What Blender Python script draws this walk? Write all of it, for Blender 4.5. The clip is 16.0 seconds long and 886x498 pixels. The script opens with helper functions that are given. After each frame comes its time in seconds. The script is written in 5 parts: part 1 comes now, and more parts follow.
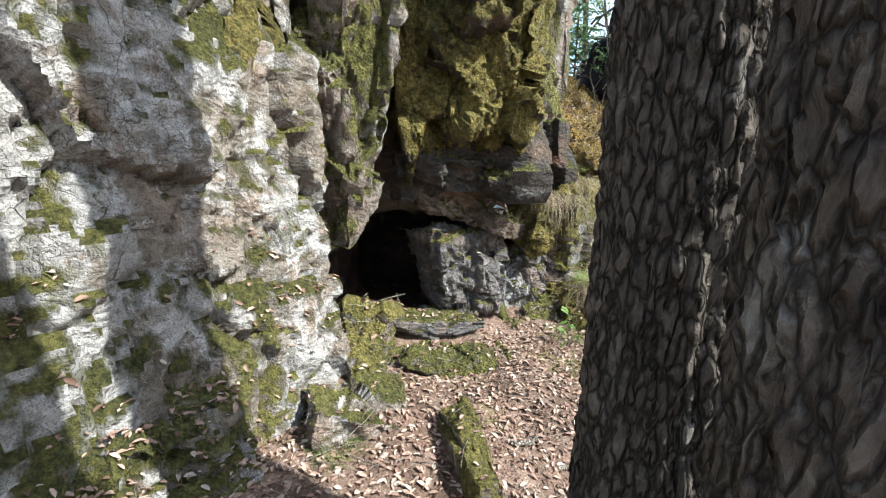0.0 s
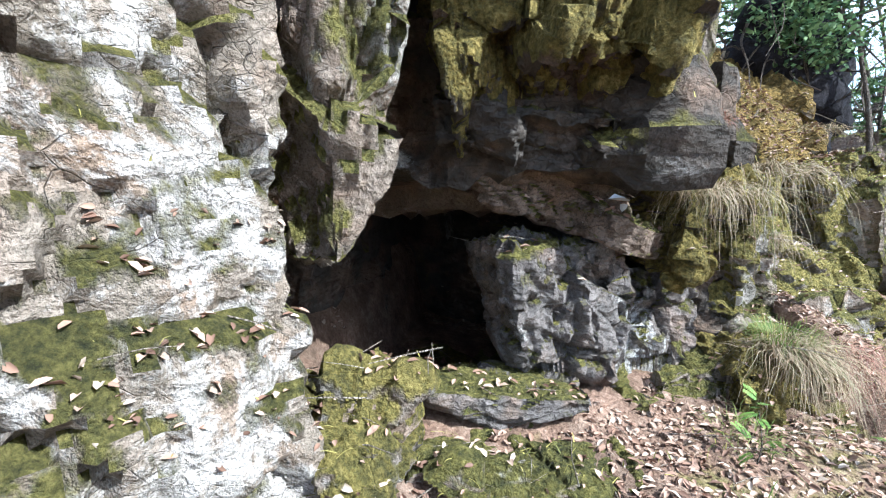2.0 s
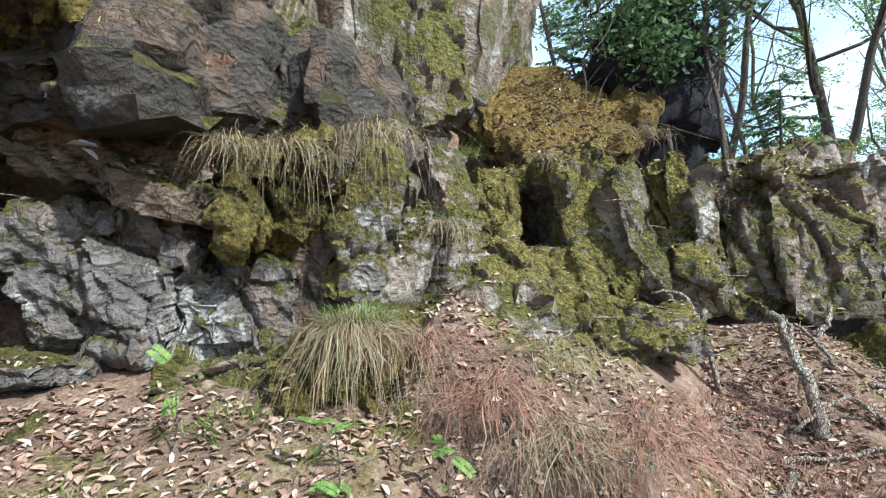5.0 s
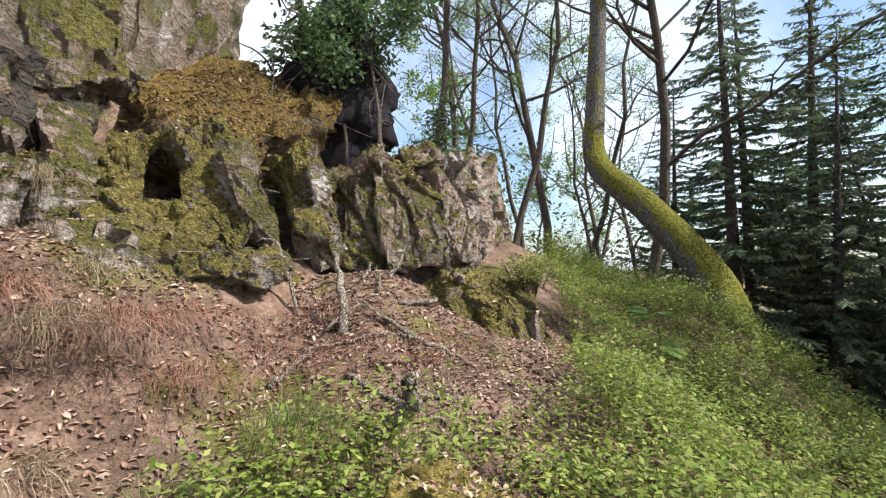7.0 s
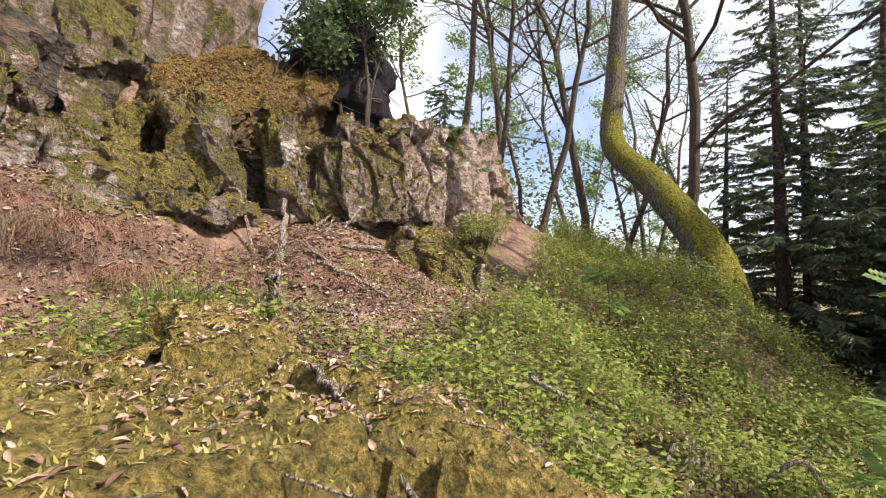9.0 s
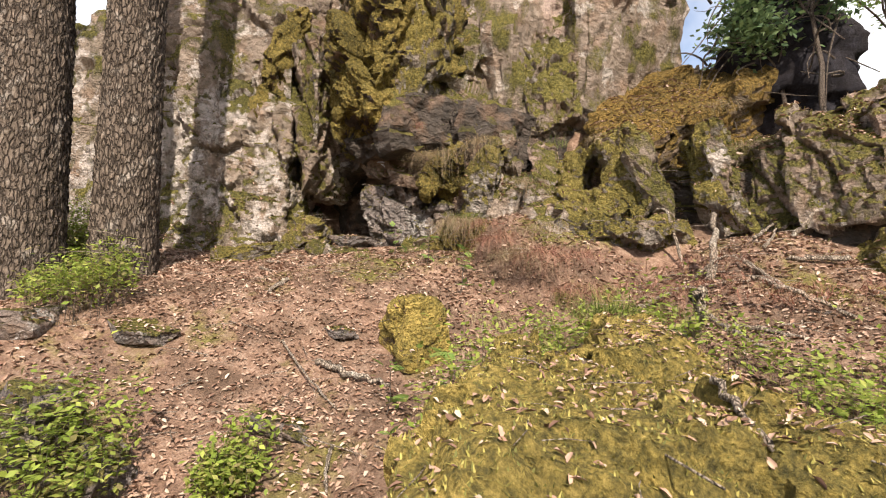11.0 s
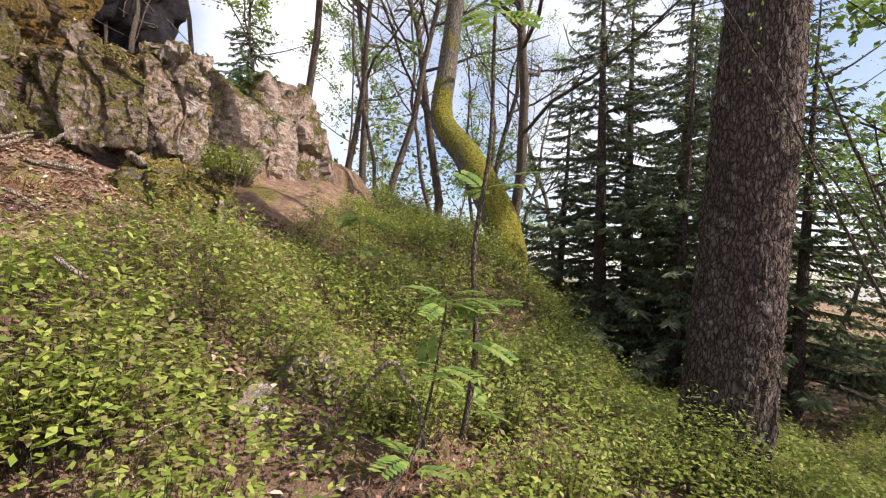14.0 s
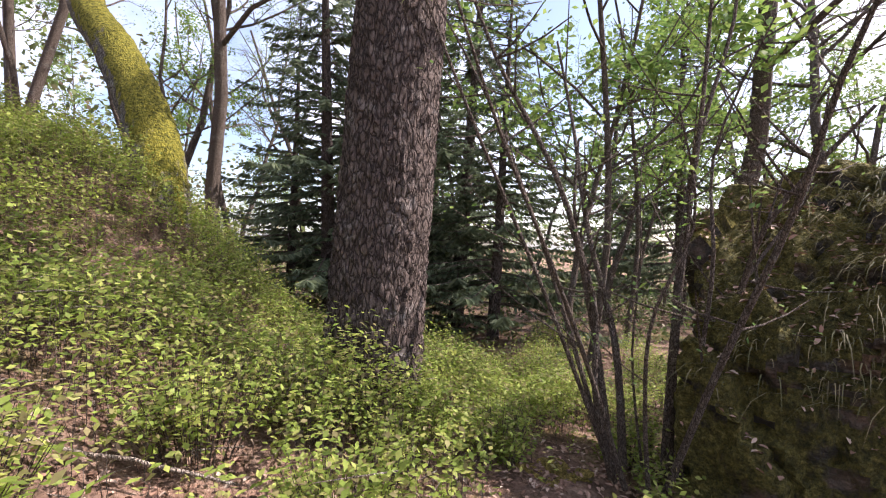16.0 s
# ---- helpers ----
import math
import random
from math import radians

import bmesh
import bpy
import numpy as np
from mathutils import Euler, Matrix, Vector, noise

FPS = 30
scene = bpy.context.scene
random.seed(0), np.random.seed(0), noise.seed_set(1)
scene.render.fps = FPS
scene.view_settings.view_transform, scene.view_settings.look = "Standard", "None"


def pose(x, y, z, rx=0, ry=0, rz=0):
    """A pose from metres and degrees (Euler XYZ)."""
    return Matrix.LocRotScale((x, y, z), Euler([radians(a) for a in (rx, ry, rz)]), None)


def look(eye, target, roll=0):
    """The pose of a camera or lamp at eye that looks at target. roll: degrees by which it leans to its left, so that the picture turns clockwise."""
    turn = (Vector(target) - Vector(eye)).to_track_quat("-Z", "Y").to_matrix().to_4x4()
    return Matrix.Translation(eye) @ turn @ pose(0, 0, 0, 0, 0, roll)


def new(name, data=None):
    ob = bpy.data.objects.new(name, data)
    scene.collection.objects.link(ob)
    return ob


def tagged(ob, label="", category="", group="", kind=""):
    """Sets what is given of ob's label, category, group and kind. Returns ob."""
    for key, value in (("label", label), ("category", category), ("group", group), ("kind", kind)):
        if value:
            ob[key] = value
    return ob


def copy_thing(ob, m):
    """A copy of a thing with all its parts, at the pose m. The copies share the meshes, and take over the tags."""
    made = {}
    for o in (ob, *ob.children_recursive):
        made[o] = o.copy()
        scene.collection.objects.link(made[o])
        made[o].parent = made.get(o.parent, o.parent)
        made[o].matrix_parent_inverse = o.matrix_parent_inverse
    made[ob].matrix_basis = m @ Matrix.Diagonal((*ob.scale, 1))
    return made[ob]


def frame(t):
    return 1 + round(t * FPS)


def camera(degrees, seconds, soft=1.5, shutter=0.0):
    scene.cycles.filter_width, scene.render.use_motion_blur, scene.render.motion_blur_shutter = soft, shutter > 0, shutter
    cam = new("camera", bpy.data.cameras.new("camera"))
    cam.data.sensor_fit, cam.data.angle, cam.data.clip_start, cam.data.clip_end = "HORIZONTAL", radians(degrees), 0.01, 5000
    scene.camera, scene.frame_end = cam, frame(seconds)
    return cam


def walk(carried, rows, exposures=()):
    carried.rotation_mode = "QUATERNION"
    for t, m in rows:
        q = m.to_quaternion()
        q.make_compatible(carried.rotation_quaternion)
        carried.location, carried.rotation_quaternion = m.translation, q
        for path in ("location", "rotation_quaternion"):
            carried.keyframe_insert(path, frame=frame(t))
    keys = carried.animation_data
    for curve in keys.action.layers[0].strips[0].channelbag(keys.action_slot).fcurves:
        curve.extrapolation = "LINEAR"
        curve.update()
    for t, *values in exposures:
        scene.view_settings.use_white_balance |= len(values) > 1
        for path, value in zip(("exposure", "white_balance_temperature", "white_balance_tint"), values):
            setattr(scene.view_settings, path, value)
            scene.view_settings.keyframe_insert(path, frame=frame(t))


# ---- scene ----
cam = camera(87.0, 16.0, soft=1.1)
METRES, EYE, TILT, LEAN, TURN = 10.0, 1.6, -10.0, 0.0, 0.0
PATH = [
    (0, (0.035, 0.021, 1.686), (0.021, 1.979, 1.28), 1.4),
    (0.5, (-0.017, 0.415, 1.617), (-0.176, 2.364, 1.197), 1.8),
    (1, (0.001, 0.761, 1.532), (-0.222, 2.702, 1.105), 2.4),
    (1.5, (0.05, 1.016, 1.456), (-0.275, 2.955, 1.091), 1.8),
    (2, (0.125, 1.351, 1.373), (-0.307, 3.283, 1.084), 0.6),
    (2.5, (0.452, 1.636, 1.219), (-0.102, 3.556, 1.136), -2.6),
    (3, (0.629, 2.008, 1.318), (0.16, 3.94, 1.103), 0.3),
    (3.2, (0.75, 2.097, 1.32), (0.286, 4.031, 1.11), 0.5),
    (5.3, (2.497, 2.186, 0.852), (1.798, 4.059, 0.91), -0.1),
    (5.5, (2.663, 2.162, 0.838), (2.069, 4.071, 0.907), -0.2),
    (6, (3.056, 2.05, 0.698), (2.746, 4.024, 0.797), 0.3),
    (6.5, (3.373, 1.848, 0.592), (3.245, 3.841, 0.701), 0.6),
    (7, (3.667, 1.754, 0.482), (3.725, 3.751, 0.564), -0.2),
    (7.5, (3.922, 1.628, 0.345), (4.012, 3.624, 0.448), -0.2),
    (8, (4.21, 1.598, 0.269), (4.307, 3.594, 0.359), -0.0),
    (8.5, (4.527, 1.468, 0.204), (4.566, 3.466, 0.292), 0.5),
    (9, (4.778, 1.485, 0.054), (4.515, 3.466, 0.146), 1.5),
    (9.5, (4.966, 1.467, -0.01), (4.068, 3.252, 0.073), 2.4),
    (10, (5.026, 1.331, 0.06), (3.564, 2.692, 0.158), 1.2),
    (10.2, (4.999, 1.32, 0.082), (3.433, 2.56, 0.194), 0.7),
    (12.3, (5.194, 1.446, 0.029), (3.45, 2.418, 0.156), 0.5),
    (12.5, (5.288, 1.483, 0.024), (3.636, 2.605, 0.135), 1.3),
    (13, (5.468, 1.617, -0.017), (4.276, 3.22, 0.081), 3.5),
    (13.5, (5.746, 1.713, -0.21), (5.175, 3.629, -0.146), 4.4),
    (13.9, (6.055, 1.8, -0.297), (6.09, 3.796, -0.178), 2.2),
    (14, (6.137, 1.728, -0.336), (6.293, 3.72, -0.246), 3.8),
    (14.5, (6.517, 1.758, -0.477), (7.203, 3.636, -0.425), 2.9),
    (15, (6.812, 1.813, -0.542), (7.658, 3.625, -0.511), 2.1),
    (15.5, (7.06, 2.045, -0.583), (8.041, 3.788, -0.591), 1.8),
    (16, (7.32, 2.292, -0.67), (8.389, 3.983, -0.687), 1.6),
]
walk(cam, [(t, look(eye, target, roll)) for t, eye, target, roll in PATH],
     [(0.0, 1.25, 5500, 0), (0.5, 1.5, 5250, 0), (1.7, 1.6, 5050, 2), (3.0, 1.45, 5700, 2), (5.5, 0.85, 5300, -2), (7.5, 0.7, 6400, 12), (9.0, 0.75, 6700, 17), (12.5, 0.85, 7300, 12), (14.0, 0.7, 6800, 18), (16.0, 1.15, 6400, 24)])

# ---- world, sun ----
SUN_AZ = Vector((0.93, -0.37, 0.0)).normalized()
SUN_EL = radians(43)
world = bpy.data.worlds.new("world")
scene.world = world
world.use_nodes = True
wn = world.node_tree
sky = wn.nodes.new("ShaderNodeTexSky")
sky.sky_type = "NISHITA"
sky.sun_disc = False
sky.sun_elevation = SUN_EL
sky.sun_rotation = math.atan2(SUN_AZ.x, SUN_AZ.y)
sky.dust_density = 2.0
wn.nodes["Background"].inputs[1].default_value = 0.15
cloud_at = wn.nodes.new("ShaderNodeTexCoord")
cloud = wn.nodes.new("ShaderNodeTexNoise")
cloud.inputs["Scale"].default_value, cloud.inputs["Detail"].default_value = 2.2, 6.0
cloud_amount = wn.nodes.new("ShaderNodeMapRange")
cloud_amount.inputs["From Min"].default_value, cloud_amount.inputs["From Max"].default_value = 0.42, 0.66
cloud_mix = wn.nodes.new("ShaderNodeMix")
cloud_mix.data_type = "RGBA"
cloud_mix.inputs[7].default_value = (5.8, 6.1, 6.6, 1)
wn.links.new(cloud_at.outputs["Generated"], cloud.inputs["Vector"])
wn.links.new(cloud.outputs["Fac"], cloud_amount.inputs["Value"])
wn.links.new(cloud_amount.outputs[0], cloud_mix.inputs[0])
wn.links.new(sky.outputs[0], cloud_mix.inputs[6])
wn.links.new(cloud_mix.outputs[2], wn.nodes["Background"].inputs[0])
sun = new("sun", bpy.data.lights.new("sun", "SUN"))
sun.data.energy, sun.data.angle, sun.data.color = 5.0, radians(0.6), (1.0, 0.94, 0.84)
to_sun = SUN_AZ * math.cos(SUN_EL) + Vector((0, 0, math.sin(SUN_EL)))
sun.matrix_world = look(to_sun * 30, (0, 0, 0))
scene.view_settings.exposure = 0.55


# ---- materials ----
class Mat:
    """A small builder of node materials in world space."""

    def __init__(self, name):
        self.m = bpy.data.materials.new(name)
        self.m.use_nodes = True
        self.t = self.m.node_tree
        self.b = self.t.nodes["Principled BSDF"]
        self.geo = self.node("ShaderNodeNewGeometry")
        self.P = self.geo.outputs["Position"]

    def node(self, kind):
        return self.t.nodes.new(kind)

    def link(self, a, b):
        self.t.links.new(a, b)

    def put(self, sock, v):
        if hasattr(v, "links"):
            self.link(v, sock)
        elif isinstance(v, (tuple, list)) and len(v) == 3 and sock.type == "RGBA":
            sock.default_value = (*v, 1)
        else:
            sock.default_value = v

    def scaled(self, sx, sy, sz, vec=None):
        n = self.node("ShaderNodeMapping")
        self.link(vec or self.P, n.inputs[0])
        n.inputs["Scale"].default_value = (sx, sy, sz)
        return n.outputs[0]

    def noise(self, scale, detail=4, rough=0.55, vec=None, dist=0.0):
        n = self.node("ShaderNodeTexNoise")
        n.inputs["Scale"].default_value, n.inputs["Detail"].default_value = scale, detail
        n.inputs["Roughness"].default_value, n.inputs["Distortion"].default_value = rough, dist
        self.link(vec or self.P, n.inputs["Vector"])
        return n.outputs["Fac"]

    def voro(self, scale, feature="F1", vec=None, out="Distance"):
        n = self.node("ShaderNodeTexVoronoi")
        n.feature = feature
        n.inputs["Scale"].default_value = scale
        self.link(vec or self.P, n.inputs["Vector"])
        return n.outputs[out]

    def ramp(self, v, *stops):
        n = self.node("ShaderNodeValToRGB")
        self.link(v, n.inputs[0])
        els = n.color_ramp.elements
        while len(els) < len(stops):
            els.new(0.5)
        for e, (p, c) in zip(els, stops):
            e.position = p
            e.color = (*c, 1) if isinstance(c, tuple) else (c, c, c, 1)
        return n.outputs[0]

    def mix(self, f, a, b, mode="MIX"):
        n = self.node("ShaderNodeMix")
        n.data_type, n.blend_type = "RGBA", mode
        self.put(n.inputs[0], f)
        self.put(n.inputs[6], a)
        self.put(n.inputs[7], b)
        return n.outputs[2]

    def math(self, op, a, b=0.0, clamp=False):
        n = self.node("ShaderNodeMath")
        n.operation, n.use_clamp = op, clamp
        self.put(n.inputs[0], a)
        self.put(n.inputs[1], b)
        return n.outputs[0]

    def up(self):
        n = self.node("ShaderNodeSeparateXYZ")
        self.link(self.geo.outputs["Normal"], n.inputs[0])
        return n.outputs[2]

    def rnd(self):
        return self.geo.outputs["Random Per Island"]

    def obj_rnd(self):
        return self.node("ShaderNodeObjectInfo").outputs["Random"]

    def done(self, color, rough=0.9, height=None, dist=0.02, strength=1.0, spec=0.25):
        self.put(self.b.inputs["Base Color"], color)
        self.put(self.b.inputs["Roughness"], rough)
        self.b.inputs["Specular IOR Level"].default_value = spec
        if height is not None:
            n = self.node("ShaderNodeBump")
            n.inputs["Distance"].default_value = dist
            n.inputs["Strength"].default_value = strength
            self.put(n.inputs["Height"], height)
            self.link(n.outputs[0], self.b.inputs["Normal"])
        return self.m


def rock_mat(name, base=(0.30, 0.26, 0.22), dark=(0.13, 0.115, 0.10), moss=0.5, lichen=0.4, pale=(0.52, 0.48, 0.44), gold=1.0, crisp=1.0, lush=1.0):
    """Gneiss with lichen, cracks and moss on its upper faces."""
    m = Mat(name)
    big = m.noise(1.3, 5, 0.6)
    mid = m.noise(7, 6, 0.65)
    fine = m.noise(55, 4, 0.7)
    col = m.mix(m.ramp(mid, (0.3, 0.0), (0.7, 1.0)), dark, base)
    warm = m.ramp(m.noise(3.1, 4, 0.6), (0.5, 0.0), (0.75, 0.7))
    col = m.mix(warm, col, (0.30, 0.185, 0.12))
    patch = m.math("ADD", m.math("MULTIPLY", m.noise(2.3, 8, 0.72, dist=0.5), 1.0), m.math("MULTIPLY", fine, 0.12))
    l = 0.72 - 0.32 * lichen
    col = m.mix(m.ramp(patch, (l, 0.0), (l + 0.05, 0.8)), col, m.mix(m.ramp(fine, (0.35, 0.0), (0.6, 1.0)), (0.42, 0.38, 0.34), pale))
    crack_vec = m.scaled(1.0, 1.0, 1.6)
    wob = m.node("ShaderNodeVectorMath")
    wob.operation = "MULTIPLY_ADD"
    nz = m.node("ShaderNodeTexNoise")
    nz.inputs["Scale"].default_value = 5.0
    m.link(m.P, nz.inputs["Vector"])
    m.link(nz.outputs["Color"], wob.inputs[0])
    wob.inputs[1].default_value = (0.16, 0.16, 0.16)
    m.link(crack_vec, wob.inputs[2])
    cr = m.voro(3.2, "DISTANCE_TO_EDGE", wob.outputs[0])
    cr2 = m.voro(17, "DISTANCE_TO_EDGE", wob.outputs[0])
    cm = m.math("MULTIPLY", m.ramp(cr, (0.0, 1.0), (0.008, 0.0)), m.ramp(m.noise(1.7, 3), (0.5, 0.0), (0.6, 0.7)))
    cm2 = m.math("MULTIPLY", m.ramp(cr2, (0.0, 1.0), (0.035, 0.0)), m.ramp(big, (0.5, 0.0), (0.65, 0.45)))
    col = m.mix(m.math("MAXIMUM", cm, cm2), col, (0.045, 0.038, 0.032))
    col = m.mix(m.ramp(m.noise(38, 5, 0.75), (0.30, 0.6 * crisp), (0.46, 0.0)), col, (0.05, 0.042, 0.035))
    grit = m.noise(140, 3, 0.7)
    col = m.mix(m.ramp(grit, (0.36, 0.55), (0.5, 0.0)), col, (0.04, 0.034, 0.028))
    mossy = m.math("ADD", m.math("MULTIPLY", m.up(), 0.34), m.math("ADD", m.noise(1.5, 7, 0.66, m.scaled(1.3, 1.3, 0.7)), m.math("MULTIPLY", fine, 0.14)))
    lim = 0.86 - 0.40 * moss
    mf = m.ramp(mossy, (lim, 0.0), (lim + 0.09, 1.0))
    mn = m.noise(32, 7, 0.78)
    mc = m.ramp(m.math("ADD", m.math("MULTIPLY", mn, 0.7), m.math("MULTIPLY", big, 0.3)), *[(p, (r * gold * lush, g * lush, b * lush)) for p, r, g, b in ((0.36, 0.028, 0.030, 0.012), (0.45, 0.085, 0.080, 0.024), (0.53, 0.165, 0.145, 0.040), (0.63, 0.31, 0.265, 0.085))])
    col = m.mix(mf, col, mc)
    mb = m.voro(75, "SMOOTH_F1")
    chips = m.voro(9, "F1", wob.outputs[0])
    small = m.voro(26, "F1", wob.outputs[0])
    h = m.math("ADD", m.math("MULTIPLY", mid, 1.2), m.math("MULTIPLY", fine, 0.45))
    h = m.math("ADD", h, m.math("ADD", m.math("MULTIPLY", chips, 1.1 * crisp), m.math("MULTIPLY", small, 0.5 * crisp)))
    h = m.math("SUBTRACT", h, m.math("MULTIPLY", m.math("MAXIMUM", cm, cm2), 0.6))
    h = m.math("ADD", h, m.math("MULTIPLY", mf, m.math("ADD", m.math("MULTIPLY", mn, 1.6), m.math("MULTIPLY", mb, 0.8))))
    return m.done(col, 0.9, m.math("ADD", h, m.math("MULTIPLY", grit, 0.25)), 0.04, 1.0, 0.2)


def bark_mat(name, a, b, c, scale=1.0, moss=0.0):
    m = Mat(name)
    v = m.scaled(1.0, 1.0, 0.36)
    n = m.noise(26 * scale, 7, 0.75, v, 0.8)
    wob = m.node("ShaderNodeVectorMath")
    wob.operation = "MULTIPLY_ADD"
    nz = m.node("ShaderNodeTexNoise")
    nz.inputs["Scale"].default_value, nz.inputs["Detail"].default_value = 30.0 * scale, 4.0
    m.link(v, nz.inputs["Vector"])
    m.link(nz.outputs["Color"], wob.inputs[0])
    wob.inputs[1].default_value = (0.03 / scale, 0.03 / scale, 0.03 / scale)
    m.link(v, wob.inputs[2])
    e = m.voro(36 * scale, "DISTANCE_TO_EDGE", wob.outputs[0])
    col = m.mix(m.ramp(n, (0.3, 0.0), (0.68, 1.0)), a, b)
    col = m.mix(m.ramp(m.noise(6, 6, 0.7), (0.55, 0.0), (0.68, 0.8)), col, c)
    gap = m.math("MULTIPLY", m.ramp(e, (0.0, 1.0), (0.18, 0.0)), 0.8)
    col = m.mix(gap, col, (a[0] * 0.35, a[1] * 0.35, a[2] * 0.35))
    h = m.math("SUBTRACT", m.math("ADD", n, m.math("MULTIPLY", m.noise(90, 3), 0.3)), gap)
    if moss:
        f = m.ramp(m.math("ADD", m.math("MULTIPLY", m.up(), 0.5), m.noise(5, 5, 0.6, m.scaled(1, 1, 0.5))), (0.72 - 0.4 * moss, 0.0), (0.82 - 0.4 * moss, 1.0))
        col = m.mix(f, col, m.ramp(m.noise(30, 4, 0.7), (0.35, (0.05, 0.055, 0.01)), (0.65, (0.30, 0.27, 0.04))))
        h = m.math("ADD", h, m.math("MULTIPLY", f, m.noise(60, 3)))
    return m.done(col, 0.92, h, 0.02, 1.0, 0.15)


def leaf_mat(name, *cols, trans=0.0, rough=0.6):
    """Leaves: each island its own shade; trans lets light through."""
    m = Mat(name)
    n = len(cols)
    col = m.ramp(m.rnd(), *[((i + 0.5) / n, c) for i, c in enumerate(cols)])
    col = m.mix(m.math("MULTIPLY", m.noise(60, 2), 0.45), col, (0.02, 0.02, 0.01))
    out = m.done(col, rough, None, spec=0.3)
    if trans:
        t = m.node("ShaderNodeBsdfTranslucent")
        m.put(t.inputs[0], col)
        mx = m.node("ShaderNodeMixShader")
        mx.inputs[0].default_value = trans
        m.link(m.b.outputs[0], mx.inputs[1])
        m.link(t.outputs[0], mx.inputs[2])
        m.link(mx.outputs[0], m.t.nodes["Material Output"].inputs[0])
    return out


def ground_mat():
    m = Mat("forest_floor")
    n = m.noise(9, 6, 0.7)
    f = m.noise(60, 4, 0.7)
    col = m.ramp(m.math("ADD", m.math("MULTIPLY", n, 0.6), m.math("MULTIPLY", f, 0.4)), (0.35, (0.08, 0.05, 0.035)), (0.5, (0.25, 0.155, 0.11)), (0.66, (0.46, 0.33, 0.25)))
    col = m.mix(m.ramp(m.noise(2.2, 6, 0.7), (0.40, 0.55), (0.56, 0.0)), col, (0.07, 0.05, 0.035))
    ms = m.ramp(m.noise(1.1, 5, 0.65), (0.54, 0.0), (0.62, 0.8))
    col = m.mix(ms, col, m.ramp(m.noise(30, 4, 0.7), (0.35, (0.04, 0.045, 0.01)), (0.65, (0.2, 0.19, 0.04))))
    return m.done(col, 0.95, m.math("ADD", n, f), 0.03, 1.0, 0.15)


M_WALL = rock_mat("pale_lichen_rock", base=(0.33, 0.265, 0.215), dark=(0.19, 0.155, 0.12), moss=0.58, lichen=0.58, pale=(0.55, 0.50, 0.47), crisp=0.7)
M_MOSSY = rock_mat("mossy_rock", moss=0.96, lichen=0.3, gold=1.08, lush=1.2)
M_ROCK = rock_mat("weathered_rock", base=(0.36, 0.29, 0.235), dark=(0.16, 0.125, 0.10), moss=0.76, lichen=0.35, crisp=0.8)
M_GREY = rock_mat("grey_rock", base=(0.23, 0.195, 0.18), dark=(0.09, 0.08, 0.075), moss=0.2, lichen=0.25, pale=(0.45, 0.43, 0.42))
# near-black base puts the shade of cave and recesses into the rock colour
M_SHADE = rock_mat("dark_rock", base=(0.10, 0.08, 0.068), dark=(0.04, 0.035, 0.03), moss=0.25, lichen=0.1, pale=(0.3, 0.28, 0.27))
M_PINK = rock_mat("pinkish_rock", base=(0.46, 0.36, 0.31), dark=(0.26, 0.20, 0.17), moss=0.55, lichen=0.3, crisp=0.7)
M_MOUND = rock_mat("golden_moss_rock", base=(0.27, 0.21, 0.14), moss=1.35, lichen=0.0, gold=1.15, lush=2.0)
M_RAMP = rock_mat("orange_brown_moss_rock", base=(0.30, 0.22, 0.14), moss=1.1, lichen=0.1, gold=1.35, lush=0.95)
# bare base darkened for the shade under the overhang; the moss is real
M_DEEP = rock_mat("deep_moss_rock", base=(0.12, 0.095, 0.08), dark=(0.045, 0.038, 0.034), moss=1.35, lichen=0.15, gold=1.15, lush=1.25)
M_BROWN = rock_mat("brown_rock", base=(0.27, 0.20, 0.155), dark=(0.12, 0.085, 0.065), moss=0.25, lichen=0.1, pale=(0.4, 0.34, 0.3))
M_GROUND = ground_mat()
M_BARK = bark_mat("grey_bark", (0.05, 0.038, 0.03), (0.22, 0.175, 0.14), (0.36, 0.32, 0.28), 1.0)
M_OAK = bark_mat("dark_bark", (0.06, 0.045, 0.04), (0.19, 0.15, 0.13), (0.30, 0.27, 0.25), 1.0)
M_BENDBARK = bark_mat("mossy_bark", (0.09, 0.08, 0.07), (0.28, 0.25, 0.22), (0.3, 0.3, 0.25), 1.0, 0.42)
M_TWIG = bark_mat("twig_bark", (0.10, 0.075, 0.06), (0.27, 0.22, 0.18), (0.3, 0.28, 0.25), 3.0)
M_DEAD = bark_mat("dead_wood", (0.28, 0.22, 0.17), (0.52, 0.44, 0.36), (0.6, 0.55, 0.48), 2.0)
M_LITTER = leaf_mat("dead_leaves", (0.15, 0.08, 0.055), (0.31, 0.18, 0.125), (0.46, 0.31, 0.23), (0.36, 0.215, 0.155), (0.54, 0.42, 0.33), rough=0.7)
M_BERRY = leaf_mat("bilberry_leaves", (0.22, 0.31, 0.05), (0.38, 0.48, 0.09), (0.16, 0.22, 0.04), (0.50, 0.56, 0.13), (0.30, 0.26, 0.11), trans=0.45)
M_SPRING = leaf_mat("spring_leaves", (0.22, 0.36, 0.08), (0.34, 0.44, 0.12), (0.15, 0.27, 0.07), trans=0.45)
M_NEEDLE = leaf_mat("spruce_needles", (0.12, 0.165, 0.10), (0.23, 0.28, 0.16), (0.17, 0.215, 0.125), rough=0.7, trans=0.45)
M_FIR = leaf_mat("bright_fir_needles", (0.07, 0.13, 0.06), (0.13, 0.21, 0.09), (0.2, 0.28, 0.12), rough=0.7, trans=0.35)
